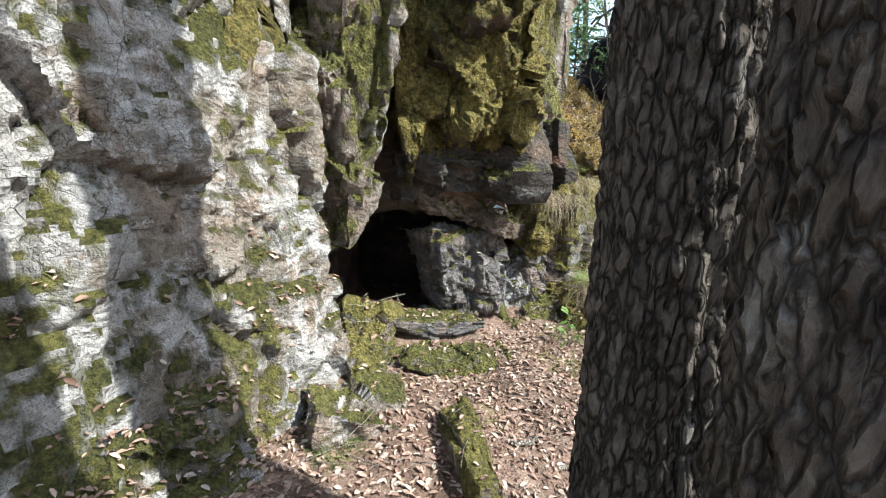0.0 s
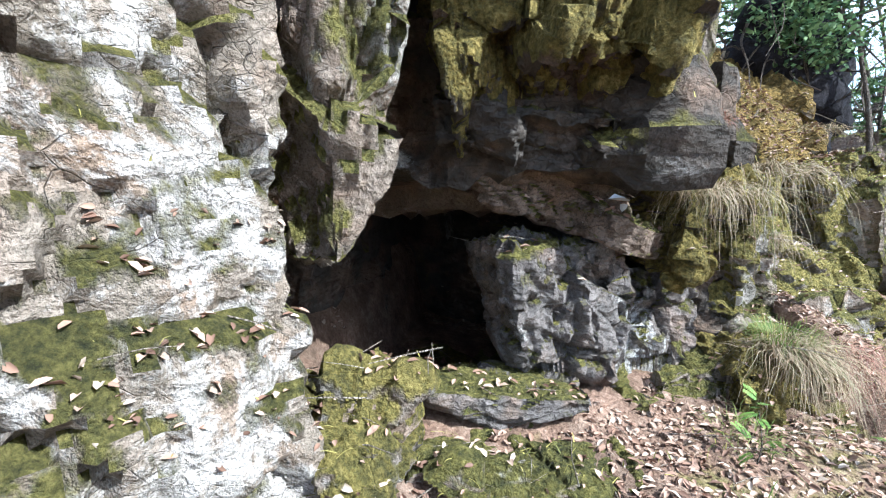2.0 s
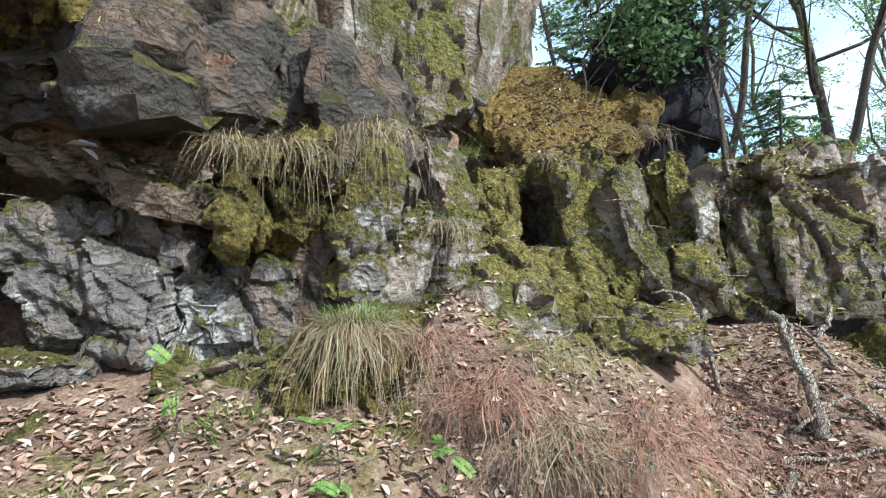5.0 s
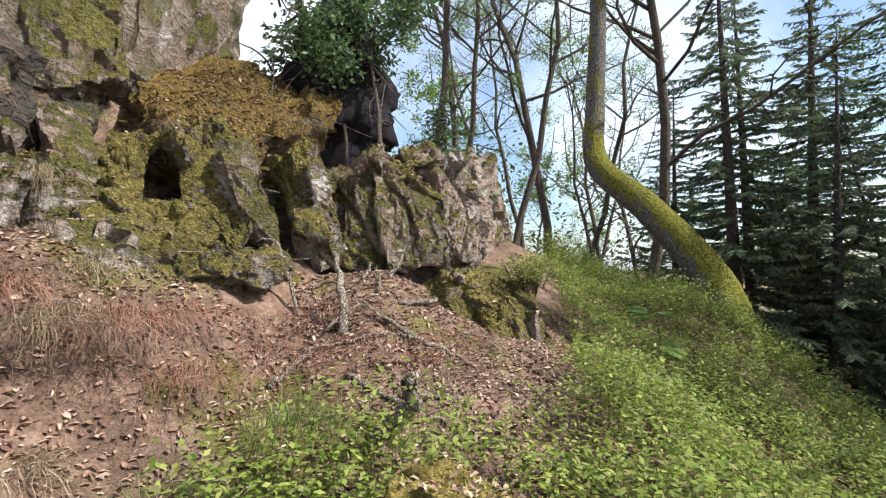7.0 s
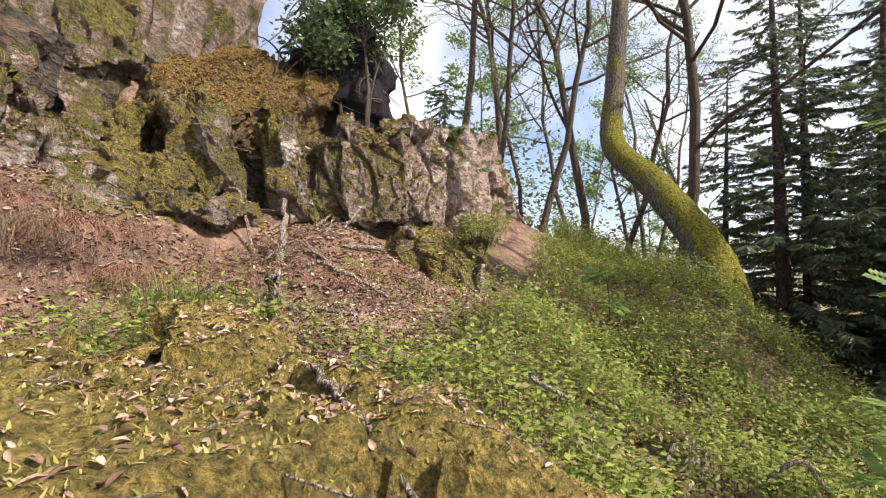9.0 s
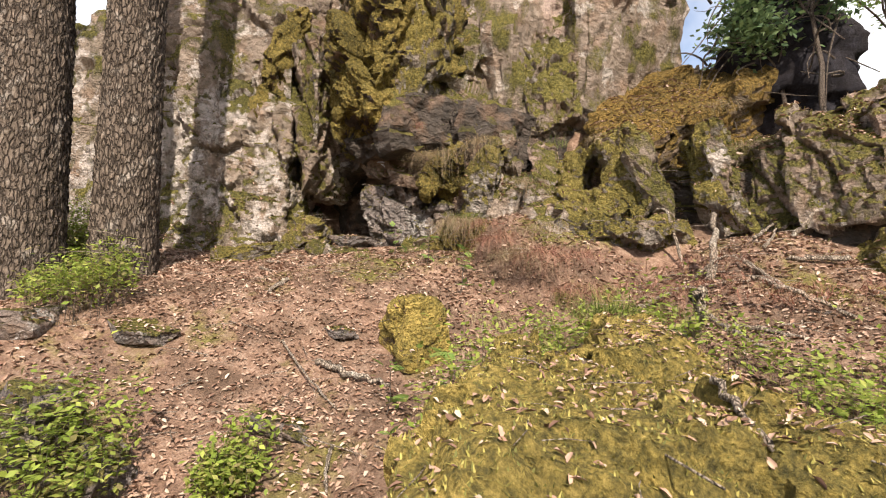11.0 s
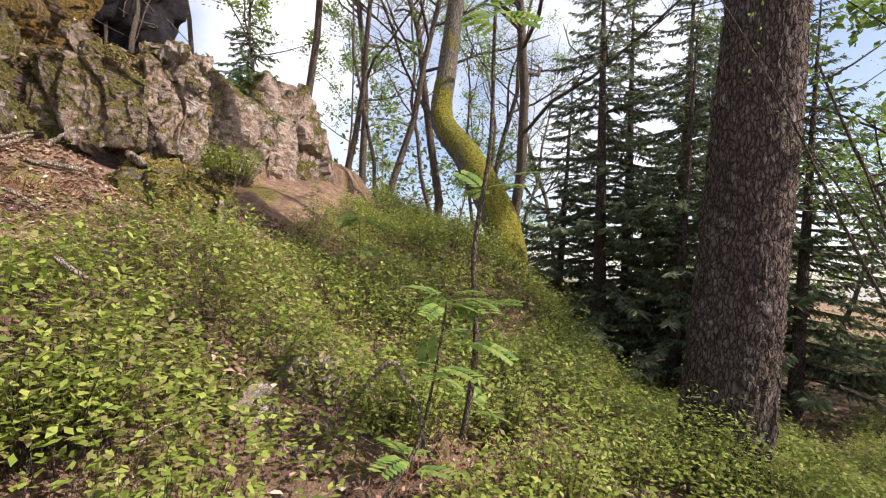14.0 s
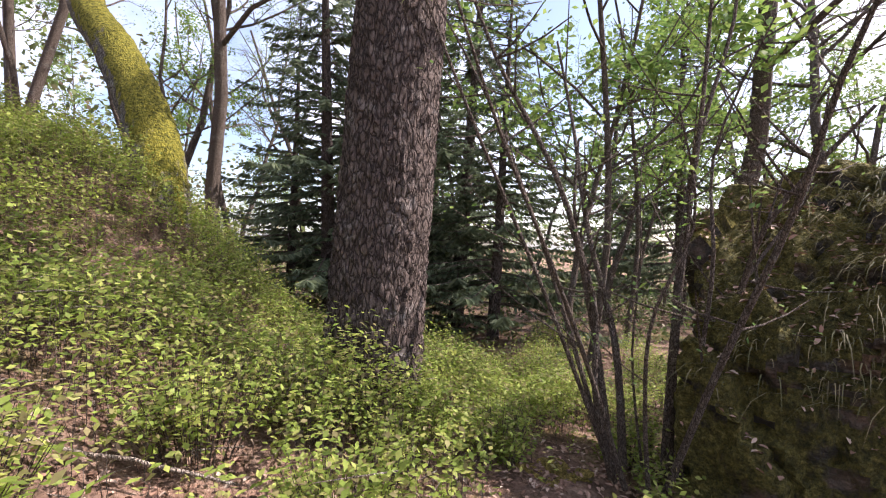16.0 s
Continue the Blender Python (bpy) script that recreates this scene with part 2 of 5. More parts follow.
M_DULL = leaf_mat("dull_dead_grass", (0.16, 0.14, 0.07), (0.28, 0.23, 0.12), (0.12, 0.12, 0.05), trans=0.1)
M_GRASS = leaf_mat("green_grass", (0.10, 0.16, 0.03), (0.2, 0.26, 0.06), (0.3, 0.3, 0.1), trans=0.3)
M_STRAW = leaf_mat("dry_grass", (0.36, 0.26, 0.16), (0.24, 0.16, 0.095), (0.46, 0.36, 0.25), (0.16, 0.15, 0.06), trans=0.2)
M_REDDISH = leaf_mat("red_brown_stalks", (0.26, 0.10, 0.07), (0.16, 0.07, 0.05), (0.36, 0.2, 0.13))
M_ROOT = leaf_mat("root_soil", (0.03, 0.025, 0.025), (0.05, 0.04, 0.04))
M_MOSS = leaf_mat("moss_tufts", (0.15, 0.15, 0.04), (0.33, 0.29, 0.07), (0.48, 0.41, 0.12), trans=0.2, rough=0.8)

# ---- the lie of the land ----
AX, AZ = [-30, -3, 0, 1.6, 2.4, 3.4, 4.5, 5.85, 7.3, 9, 14, 40], [1.5, 0.6, 0.2, -0.12, -0.6, -0.98, -1.2, -1.55, -1.95, -2.2, -2.5, -3.5]
SX, SZ = [-30, 0, 1.6, 2.4, 3.4, 4.5, 5.85, 7.3, 9, 12, 40], [0.1, 0.13, 0.15, 0.13, 0.24, 0.27, 0.19, 0.2, 0.12, 0.03, 0.0]
CX, CY = [-8, -1.9, -1.5, -1.3, 0.45, 0.6, 1.2, 1.7, 2.6, 3.6, 4.2, 4.8, 5.4, 40], [0.6, 1.2, 3.0, 5.4, 5.4, 4.7, 5.4, 5.8, 6.1, 6.5, 7.5, 9.3, 12, 60]


def soft(x, xs, ys, w=0.35):
    return (np.interp(x - w, xs, ys) + 2 * np.interp(x, xs, ys) + np.interp(x + w, xs, ys)) / 4


def base_z(x, y):
    """Height of the ground below the cliff."""
    yy = np.clip(y, -12, 9.0)
    d = yy - 1.5
    a = soft(x, AX, AZ) + np.where(d > 0, soft(x, SX, SZ) * d, 0.12 * d)
    a = a + 0.30 * np.clip(y - 6.0, 0, 3) * np.clip(1 - np.abs(x - 6.3) / 2.8, 0, 1)
    a = a + 0.60 * np.exp(-((x - 7.3) ** 2 + (y - 7.3) ** 2) / 1.1)
    a = a + 0.30 * np.clip(y - 3.9, 0, 1.5) * np.clip((x - 2.2) / 0.4, 0, 1) * np.clip((4.2 - x) / 0.9, 0, 1)
    bank = np.clip((y - 3.66) / 0.42, 0, 1) * np.clip((2.75 - x) / 0.5, 0, 1) * np.clip((x - 1.35) / 0.15, 0, 1)
    a = a + 0.42 * bank * bank * (3 - 2 * bank)
    a = a - 0.55 * np.clip((y - 3.3) / 0.2, 0, 1) * np.clip((0.66 - np.abs(x + 0.38)) / 0.15, 0, 1)
    a = a - 0.05 * np.clip(y - 9.0, 0, 60)
    return a - 0.9 * np.exp(-((x - 9.5) ** 2 + (y - 9.5) ** 2) / 9)


def hump(x, y):
    return 0.10 * np.sin(1.9 * x + 0.7 * y) * np.sin(1.3 * y - 0.6 * x + 1) + 0.04 * np.sin(4.3 * x + 1.1) * np.sin(3.9 * y)


def ground_z(x, y):
    """Height of the whole sheet: low ground, the step of the cliff, and the shelf above."""
    x, y = np.asarray(x, float), np.asarray(y, float)
    low = base_z(x, y) + hump(x, y) * 0.5
    cl = np.interp(x, CX, CY)
    top = np.interp(x, [-8, 0.3, 0.9, 1.3, 1.9, 4.2, 4.9, 5.6, 7, 12], [2.4, 2.2, 1.8, 1.5, 1.30, 1.15, 1.3, 0.7, 0.0, -2.5])
    back = np.clip(y - cl, 0, 3)
    top = top + back * np.interp(x, [1.5, 3.0, 5.0], [0.40, 0.28, 0.15])
    s = np.clip((y - cl) / 0.35, 0, 1)
    s = s * s * (3 - 2 * s)
    return low + np.maximum(top - low, 0) * s


# ---- helpers ----
def mesh_of(name, verts, faces, mat, smooth=False):
    me = bpy.data.meshes.new(name)
    verts = np.asarray(verts, np.float32)
    faces = np.asarray(faces, np.int32)
    k = faces.shape[1]
    me.vertices.add(len(verts))
    me.vertices.foreach_set("co", verts.ravel())
    me.loops.add(faces.size)
    me.loops.foreach_set("vertex_index", faces.ravel())
    me.polygons.add(len(faces))
    me.polygons.foreach_set("loop_start", np.arange(0, faces.size, k, dtype=np.int32))
    me.polygons.foreach_set("loop_total", np.full(len(faces), k, np.int32))
    if smooth:
        me.polygons.foreach_set("use_smooth", np.ones(len(faces), bool))
    me.update(calc_edges=True)
    me.materials.append(mat)
    return me


def part(name, me, parent=None, label=""):
    ob = new(name, me)
    if parent is not None:
        ob.parent = parent
    return tagged(ob, label)


def base(name, x, y, z, label, category, group="", rz=0.0):
    e = new(name)
    e.location = (x, y, z)
    e.rotation_euler[2] = rz
    return tagged(e, label, category, group)


def fbm(p, scale, octaves=4, seed=0.0):
    return noise.fractal(Vector(p) * scale + Vector((seed, seed * 0.7, -seed)), 1.0, 2.1, octaves)


def sphere_grid(n):
    """Unit directions of a cube-sphere and its quads, with shared edges."""
    key, verts, faces = {}, [], []
    for ax in range(3):
        for sg in (-1, 1):
            ids = {}
            for i in range(n + 1):
                for j in range(n + 1):
                    v = [0, 0, 0]
                    v[ax], v[(ax + 1) % 3], v[(ax + 2) % 3] = sg * n, 2 * i - n, 2 * j - n
                    v = tuple(v)
                    if v not in key:
                        key[v] = len(verts)
                        verts.append(v)
                    ids[i, j] = key[v]
            for i in range(n):
                for j in range(n):
                    q = (ids[i, j], ids[i + 1, j], ids[i + 1, j + 1], ids[i, j + 1])
                    faces.append(q if sg > 0 else q[::-1])
    d = np.array(verts, float) / n
    d = np.tan(d * math.pi / 4)
    return d / np.linalg.norm(d, axis=1)[:, None], np.array(faces)


GRIDS = {}


def hashed(c, k):
    """Random numbers 0..1 for whole-numbered lattice points (N x 3)."""
    c = c.astype(np.int64)
    h = (c[:, 0] * 73856093) ^ (c[:, 1] * 19349663) ^ (c[:, 2] * 83492791) ^ (k * 2654435761)
    h = (h ^ (h >> 13)) * 1274126177 & 0xFFFFFFFF
    h = (h ^ (h >> 16)) * 668265263 & 0xFFFFFFFF
    return ((h ^ (h >> 15)) & 0xFFFFFF) / float(0xFFFFFF)


def value_noise(p, k=0):
    c = np.floor(p)
    f = p - c
    f = f * f * (3 - 2 * f)
    out = 0
    for i in (0, 1):
        for j in (0, 1):
            for m in (0, 1):
                w = (f[:, 0] if i else 1 - f[:, 0]) * (f[:, 1] if j else 1 - f[:, 1]) * (f[:, 2] if m else 1 - f[:, 2])
                out = out + w * hashed(c + (i, j, m), k)
    return out * 2 - 1


def rough_noise(p, octaves=4, k=0):
    return sum(value_noise(p * 2.03 ** o + 17.3 * o, k + o) * 0.5 ** o for o in range(octaves))


def fractured(p, k=0):
    """Tilted facets, one for each cell of a broken pattern, and the joints between them."""
    c = np.floor(p)
    best, second = np.full(len(p), 9.0), np.full(len(p), 9.0)
    at, cell = np.zeros_like(p), np.zeros_like(p)
    for i in (-1, 0, 1):
        for j in (-1, 0, 1):
            for m in (-1, 0, 1):
                q = c + (i, j, m)
                s = q + np.stack([hashed(q, k), hashed(q, k + 1), hashed(q, k + 2)], 1)
                d = np.linalg.norm(s - p, axis=1)
                near = d < best
                second = np.where(near, best, np.minimum(second, d))
                best = np.where(near, d, best)
                at[near], cell[near] = s[near], q[near]
    tilt = np.stack([hashed(cell, k + 3), hashed(cell, k + 4), hashed(cell, k + 5)], 1) - 0.5
    return hashed(cell, k + 6) - 0.5 + 1.5 * ((p - at) * tilt).sum(1), np.clip((second - best) / 0.12, 0, 1)


def rock(name, at, half, turn=(0, 0, 0), seed=1, mat=None, n=28, cuts=7, sharp=26, rough=0.06, label="", category="rock", chips=(), group=""):
    """A chiselled block: a box whose corners are cut by planes, then broken into facets. chips: further planes (nx, ny, nz, reach 0..1)."""
    if n not in GRIDS:
        GRIDS[n] = sphere_grid(n)
    d, faces = GRIDS[n]
    rng = np.random.default_rng(seed)
    planes = [((1, 0, 0), 1), ((-1, 0, 0), 1), ((0, 1, 0), 1), ((0, -1, 0), 1), ((0, 0, 1), 1), ((0, 0, -1), 1)]
    for _ in range(cuts):
        v = rng.normal(size=3)
        planes.append((v / np.linalg.norm(v), rng.uniform(0.86, 1.12)))
    for *v, r in chips:
        planes.append((np.array(v) / np.linalg.norm(v), r))
    half = np.array(half, float)
    acc, nrm = np.zeros(len(d)), np.zeros_like(d)
    for v, r in planes:
        v = np.array(v, float)
        w = np.clip(d @ v / r, 0, None) ** sharp
        acc += w
        nrm += w[:, None] * v / half
    p = d * (acc ** (-1 / sharp))[:, None] * half
    nrm /= np.linalg.norm(nrm, axis=1)[:, None]
    rot = np.array(Euler([radians(a) for a in turn]).to_matrix())
    p, nrm = p @ rot.T, nrm @ rot.T
    w = p + np.array(at)
    q = w + 0.10 * np.stack([value_noise(w * 3, 1), value_noise(w * 3, 2), value_noise(w * 3, 3)], 1)
    q = np.stack([q[:, 0] + 0.25 * q[:, 2], q[:, 1] - 0.2 * q[:, 2], q[:, 2] + 0.2 * q[:, 0]], 1)
    big, seam = fractured(q * np.array([2.1, 2.1, 1.4]), 11)
    mid, joint = fractured(q * np.array([5.5, 5.5, 4.2]), 31)
    small, _ = fractured(q * np.array([15, 15, 13]), 51)
    f = 0.115 * big + 0.055 * mid + 0.02 * small + 0.035 * rough_noise(w * 1.7, 2) + 0.014 * rough_noise(w * 14, 3)
    f -= 0.030 * (1 - seam) + 0.014 * (1 - joint)
    f *= rough / 0.06 * min(1.0, float(half.min()) / 0.28 + 0.1)
    me = mesh_of(name, p + nrm * f[:, None], faces, mat or M_ROCK, smooth=True)
    me.set_sharp_from_angle(angle=radians(38))
    ob = new(name, me)
    ob.location = at
    return tagged(ob, label, category, group)


def tube(path, radii, sides=8, twist=0.0):
    """Vertices and quads of a tube along points."""
    path = np.asarray(path, float)
    n = len(path)
    tan = np.gradient(path, axis=0)
    tan /= np.linalg.norm(tan, axis=1)[:, None] + 1e-9
    ref = np.array([0.0, 1.0, 0.02]) if abs(tan[0][1]) < 0.9 else np.array([1.0, 0, 0])
    vs = []
    for i in range(n):
        a = np.cross(tan[i], ref)
        a /= np.linalg.norm(a) + 1e-9
        b = np.cross(tan[i], a)
        ang = np.arange(sides) * 2 * math.pi / sides + twist * i
        vs.append(path[i] + radii[i] * (np.cos(ang)[:, None] * a + np.sin(ang)[:, None] * b))
    vs = np.concatenate(vs)
    i, j = np.meshgrid(np.arange(n - 1), np.arange(sides), indexing="ij")
    a, b = i * sides + j, i * sides + (j + 1) % sides
    return vs, np.stack([a, a + sides, b + sides, b], -1).reshape(-1, 4)


def joined(pieces):
    vs, fs, k = [], [], 0
    for v, f in pieces:
        vs.append(v)
        fs.append(f + k)
        k += len(v)
    return np.concatenate(vs), np.concatenate(fs)


def spread(tmpl_v, tmpl_f, pos, rot, scale):
    """Many copies of a small template as one set of vertices and faces. rot: N x 3 x 3."""
    tv = np.asarray(tmpl_v, float)
    tf = np.asarray(tmpl_f)
    n = len(pos)
    v = np.einsum("nij,kj->nki", rot, tv) * np.asarray(scale)[:, None, None] + np.asarray(pos)[:, None, :]
    f = tf[None] + (np.arange(n) * len(tv))[:, None, None]
    return v.reshape(-1, 3), f.reshape(-1, tf.shape[1])


def turns(n, rng, tilt=0.6, yaw=None):
    """Random rotation matrices: a tilt off level by about tilt radians, any heading."""
    a = rng.uniform(0, 2 * math.pi, n) if yaw is None else yaw
    t = np.abs(rng.normal(0, tilt, n))
    b = rng.uniform(0, 2 * math.pi, n)
    ca, sa, ct, st, cb, sb = np.cos(a), np.sin(a), np.cos(t), np.sin(t), np.cos(b), np.sin(b)
    rz = np.zeros((n, 3, 3))
    rz[:, 0, 0], rz[:, 0, 1], rz[:, 1, 0], rz[:, 1, 1], rz[:, 2, 2] = ca, -sa, sa, ca, 1
    u = np.stack([cb, sb, np.zeros(n)], 1)
    k = np.zeros((n, 3, 3))
    k[:, 0, 2], k[:, 1, 2], k[:, 2, 0], k[:, 2, 1] = u[:, 1], -u[:, 0], -u[:, 1], u[:, 0]
    r = np.eye(3)[None] + st[:, None, None] * k + (1 - ct)[:, None, None] * (k @ k)
    return r @ rz


# a curled leaf about one unit long: two quads with a fold
LEAF_V = [(-0.5, 0, 0.08), (-0.1, 0.22, 0.20), (0.3, 0.17, 0.10), (0.5, 0, 0.0), (0.3, -0.17, 0.14), (-0.1, -0.22, 0.24)]
LEAF_F = [(0, 1, 2, 3), (0, 3, 4, 5)]
def fit_stuff(name, me, parent):
    return tagged(part(name, me, parent), kind="stuff")


SMALL_V = [(0, 0, 0), (0.5, 0.27, 0.06), (1, 0, 0), (0.5, -0.27, 0.06)]
SMALL_F = [(0, 1, 2, 3)]


def blades(roots, heads, lean, length, width, rng, droop=0.5, segs=3):
    """Curved blades of grass: each a narrow strip. heads: unit horizontal headings."""
    n = len(roots)
    t = np.linspace(0, 1, segs + 1)
    L = length[:, None]
    out = lean[:, None] * (t - 0.25 * t ** 2) * (1 + 0.25 * droop)
    rise = t * np.maximum(0.05, 1 - lean[:, None] * 0.6) * (1 - 0.55 * min(droop, 1.2)) - (droop * rng.uniform(0.5, 1.15, n))[:, None] * 0.8 * t ** 2.2
    p = roots[:, None, :] + np.stack([heads[:, 0, None] * out * L, heads[:, 1, None] * out * L, rise * L], -1)
    side = np.stack([-heads[:, 1], heads[:, 0], np.zeros(n)], -1)[:, None, :] * (width[:, None] * (1 - 0.85 * t))[:, :, None]
    v = np.stack([p - side, p + side], 2).reshape(n, -1, 3)
    f = np.array([(2 * i, 2 * i + 1, 2 * i + 3, 2 * i + 2) for i in range(segs)])
    f = f[None] + (np.arange(n) * 2 * (segs + 1))[:, None, None]
    return v.reshape(-1, 3), f.reshape(-1, 4)


# ---- ground ----
def axis(lo, a, b, hi, fine, grow=1.22):
    mid = list(np.arange(a, b, fine))
    s, left, x = fine, [], a
    while x > lo:
        s *= grow
        x -= s
        left.append(x)
    s, right, x = fine, [], b
    while x < hi:
        s *= grow
        x += s
        right.append(x)
    return np.array(left[::-1] + mid + right)


def build_ground():
    xs, ys = axis(-300, -2.5, 10, 300, 0.065), axis(-300, -1.5, 10, 400, 0.065)
    X, Y = np.meshgrid(xs, ys, indexing="ij")
    Z = ground_z(X, Y)
    near = (X > -3) & (X < 11) & (Y > -2) & (Y < 11)
    idx = np.argwhere(near)
    for i, j in idx:
        v = Vector((X[i, j], Y[i, j], Z[i, j]))
        Z[i, j] += 0.045 * noise.fractal(v * 2.1, 1.0, 2.0, 4)
    V = np.stack([X, Y, Z], -1).reshape(-1, 3)
    n = len(ys)
    i, j = np.meshgrid(np.arange(len(xs) - 1), np.arange(n - 1), indexing="ij")
    a = (i * n + j).ravel()
    F = np.stack([a, a + n, a + n + 1, a + 1], -1)
    ob = new("ground", mesh_of("ground", V, F, M_GROUND, True))
    tagged(ob, "brown leaf-strewn forest floor rising to a rock shelf", "ground", kind="structure")


build_ground()

# ---- the cliff ----
# centre, half size, turn, seed, material, mesh density, random cuts, further cuts, label
CLIFF = [
    # shell of the cave, its inner shade painted in by the D material
    ((-0.45, 4.5, 1.95), (1.2, 1.25, 0.5), (4, 0, 0), 81, "D", 24, 5, [], "shade-coloured roof slab of the cave"),
    ((-0.25, 4.35, -0.1), (0.95, 0.95, 0.22), (-3, 0, 0), 95, "D", 20, 5, [], "shade-coloured rock floor of the cave"),
    ((-1.4, 4.6, 0.9), (0.35, 1.1, 1.0), (0, 0, 0), 91, "D", 20, 4, [], "shade-coloured side wall of the cave"),
    ((0.75, 4.9, 1.0), (0.3, 0.9, 0.95), (0, 0, 0), 92, "D", 20, 4, [], "shade-coloured inner side of the cave"),
    ((-0.25, 5.5, 1.1), (1.2, 0.3, 1.2), (0, 0, 0), 93, "D", 20, 4, [], "shade-coloured back wall of the cave"),
    ((-0.42, 2.25, 0.28), (0.26, 0.2, 0.17), (0, 10, 25), 14, "W", 28, 5, [], "white lichened stone in the grass"),
    ((0.16, 2.03, 0.27), (0.085, 0.28, 0.09), (8, 0, 18), 16, "M", 22, 3, [], "long mossy stone slab lying in the leaves"),
    ((0.2, 5.6, 3.4), (0.7, 1.0, 2.0), (0, 0, 4), 191, "R", 24, 8, [], "mossy cliff wall behind the overhang"),
    ((-1.1, 4.2, 3.4), (1.3, 0.8, 2.2), (0, 0, 0), 192, "R", 24, 6, [], "mossy upper cliff above the pale face"),
    ((0.95, 6.4, 3.6), (0.55, 0.9, 1.5), (0, 8, 0), 22, "R", 24, 8, [], "top of the cliff with pale rock and moss"),
    ((4.22, 2.55, -0.92), (0.88, 0.70, 0.66), (4, 8, -24), 38, "O", 65, 4, [], "low domed outcrop under golden moss"),
    ((2.42, 2.72, -0.24), (0.17, 0.16, 0.20), (0, 0, 0), 39, "O", 26, 4, [], "small stump-like stone capped with moss"),
    ((10.85, 3.0, -1.25), (1.0, 1.0, 1.08), (0, 6, 20), 40, "K", 55, 6, [(-1, 0.2, 1, 0.85)], "big boulder shrouded in dark moss and dry grass"),
    ((1.68, 1.27, -0.17), (0.20, 0.15, 0.05), (0, 8, 15), 41, "G", 18, 6, [], "flat grey stone on the path edge"),
    ((1.45, 0.70, -0.2), (0.22, 0.15, 0.07), (0, 4, -20), 42, "G", 18, 6, [], "flat stone slab sunk in dead leaves"),
    ((2.75, 1.12, -0.5), (0.26, 0.15, 0.17), (0, 20, -25), 43, "G", 30, 8, [], "wedge of grey rock with a mossy back"),
    ((2.25, 0.82, -0.42), (0.34, 0.2, 0.16), (0, 10, 10), 44, "G", 28, 7, [], "low grey rock beside the path"),
    ((3.40, 1.79, -0.63), (0.055, 0.04, 0.025), (0, 0, 30), 45, "L", 8, 5, [], "small whitish stone on the path"),
    ((3.28, 1.62, -0.65), (0.03, 0.02, 0.015), (0, 0, 10), 46, "L", 6, 4, [], "tiny whitish stone on the path"),
    ((5.73, 4.20, -0.94), (0.16, 0.12, 0.09), (0, 10, 30), 47, "P", 18, 6, [], "pinkish stone among the bilberry"),
    ((5.42, 3.80, -0.88), (0.20, 0.14, 0.10), (0, 10, -30), 48, "P", 18, 6, [], "flat pinkish stone among the bilberry"),
    ((9.23, 4.12, -1.98), (0.16, 0.14, 0.10), (0, 5, 0), 49, "O", 20, 5, [], "mossy stone beside the footpath"),
    ((8.80, 3.86, -1.95), (0.12, 0.16, 0.08), (0, 5, 0), 50, "O", 20, 5, [], "low mossy stone on the footpath"),
    ((2.05, 2.35, -0.12), (0.14, 0.07, 0.03), (0, 5, 20), 52, "G", 14, 6, [], "thin grey stone flush with the path"),
    ((2.75, 1.9, -0.42), (0.18, 0.1, 0.035), (0, 16, 40), 53, "G", 14, 6, [], "worn grey bedrock showing through the path"),
]
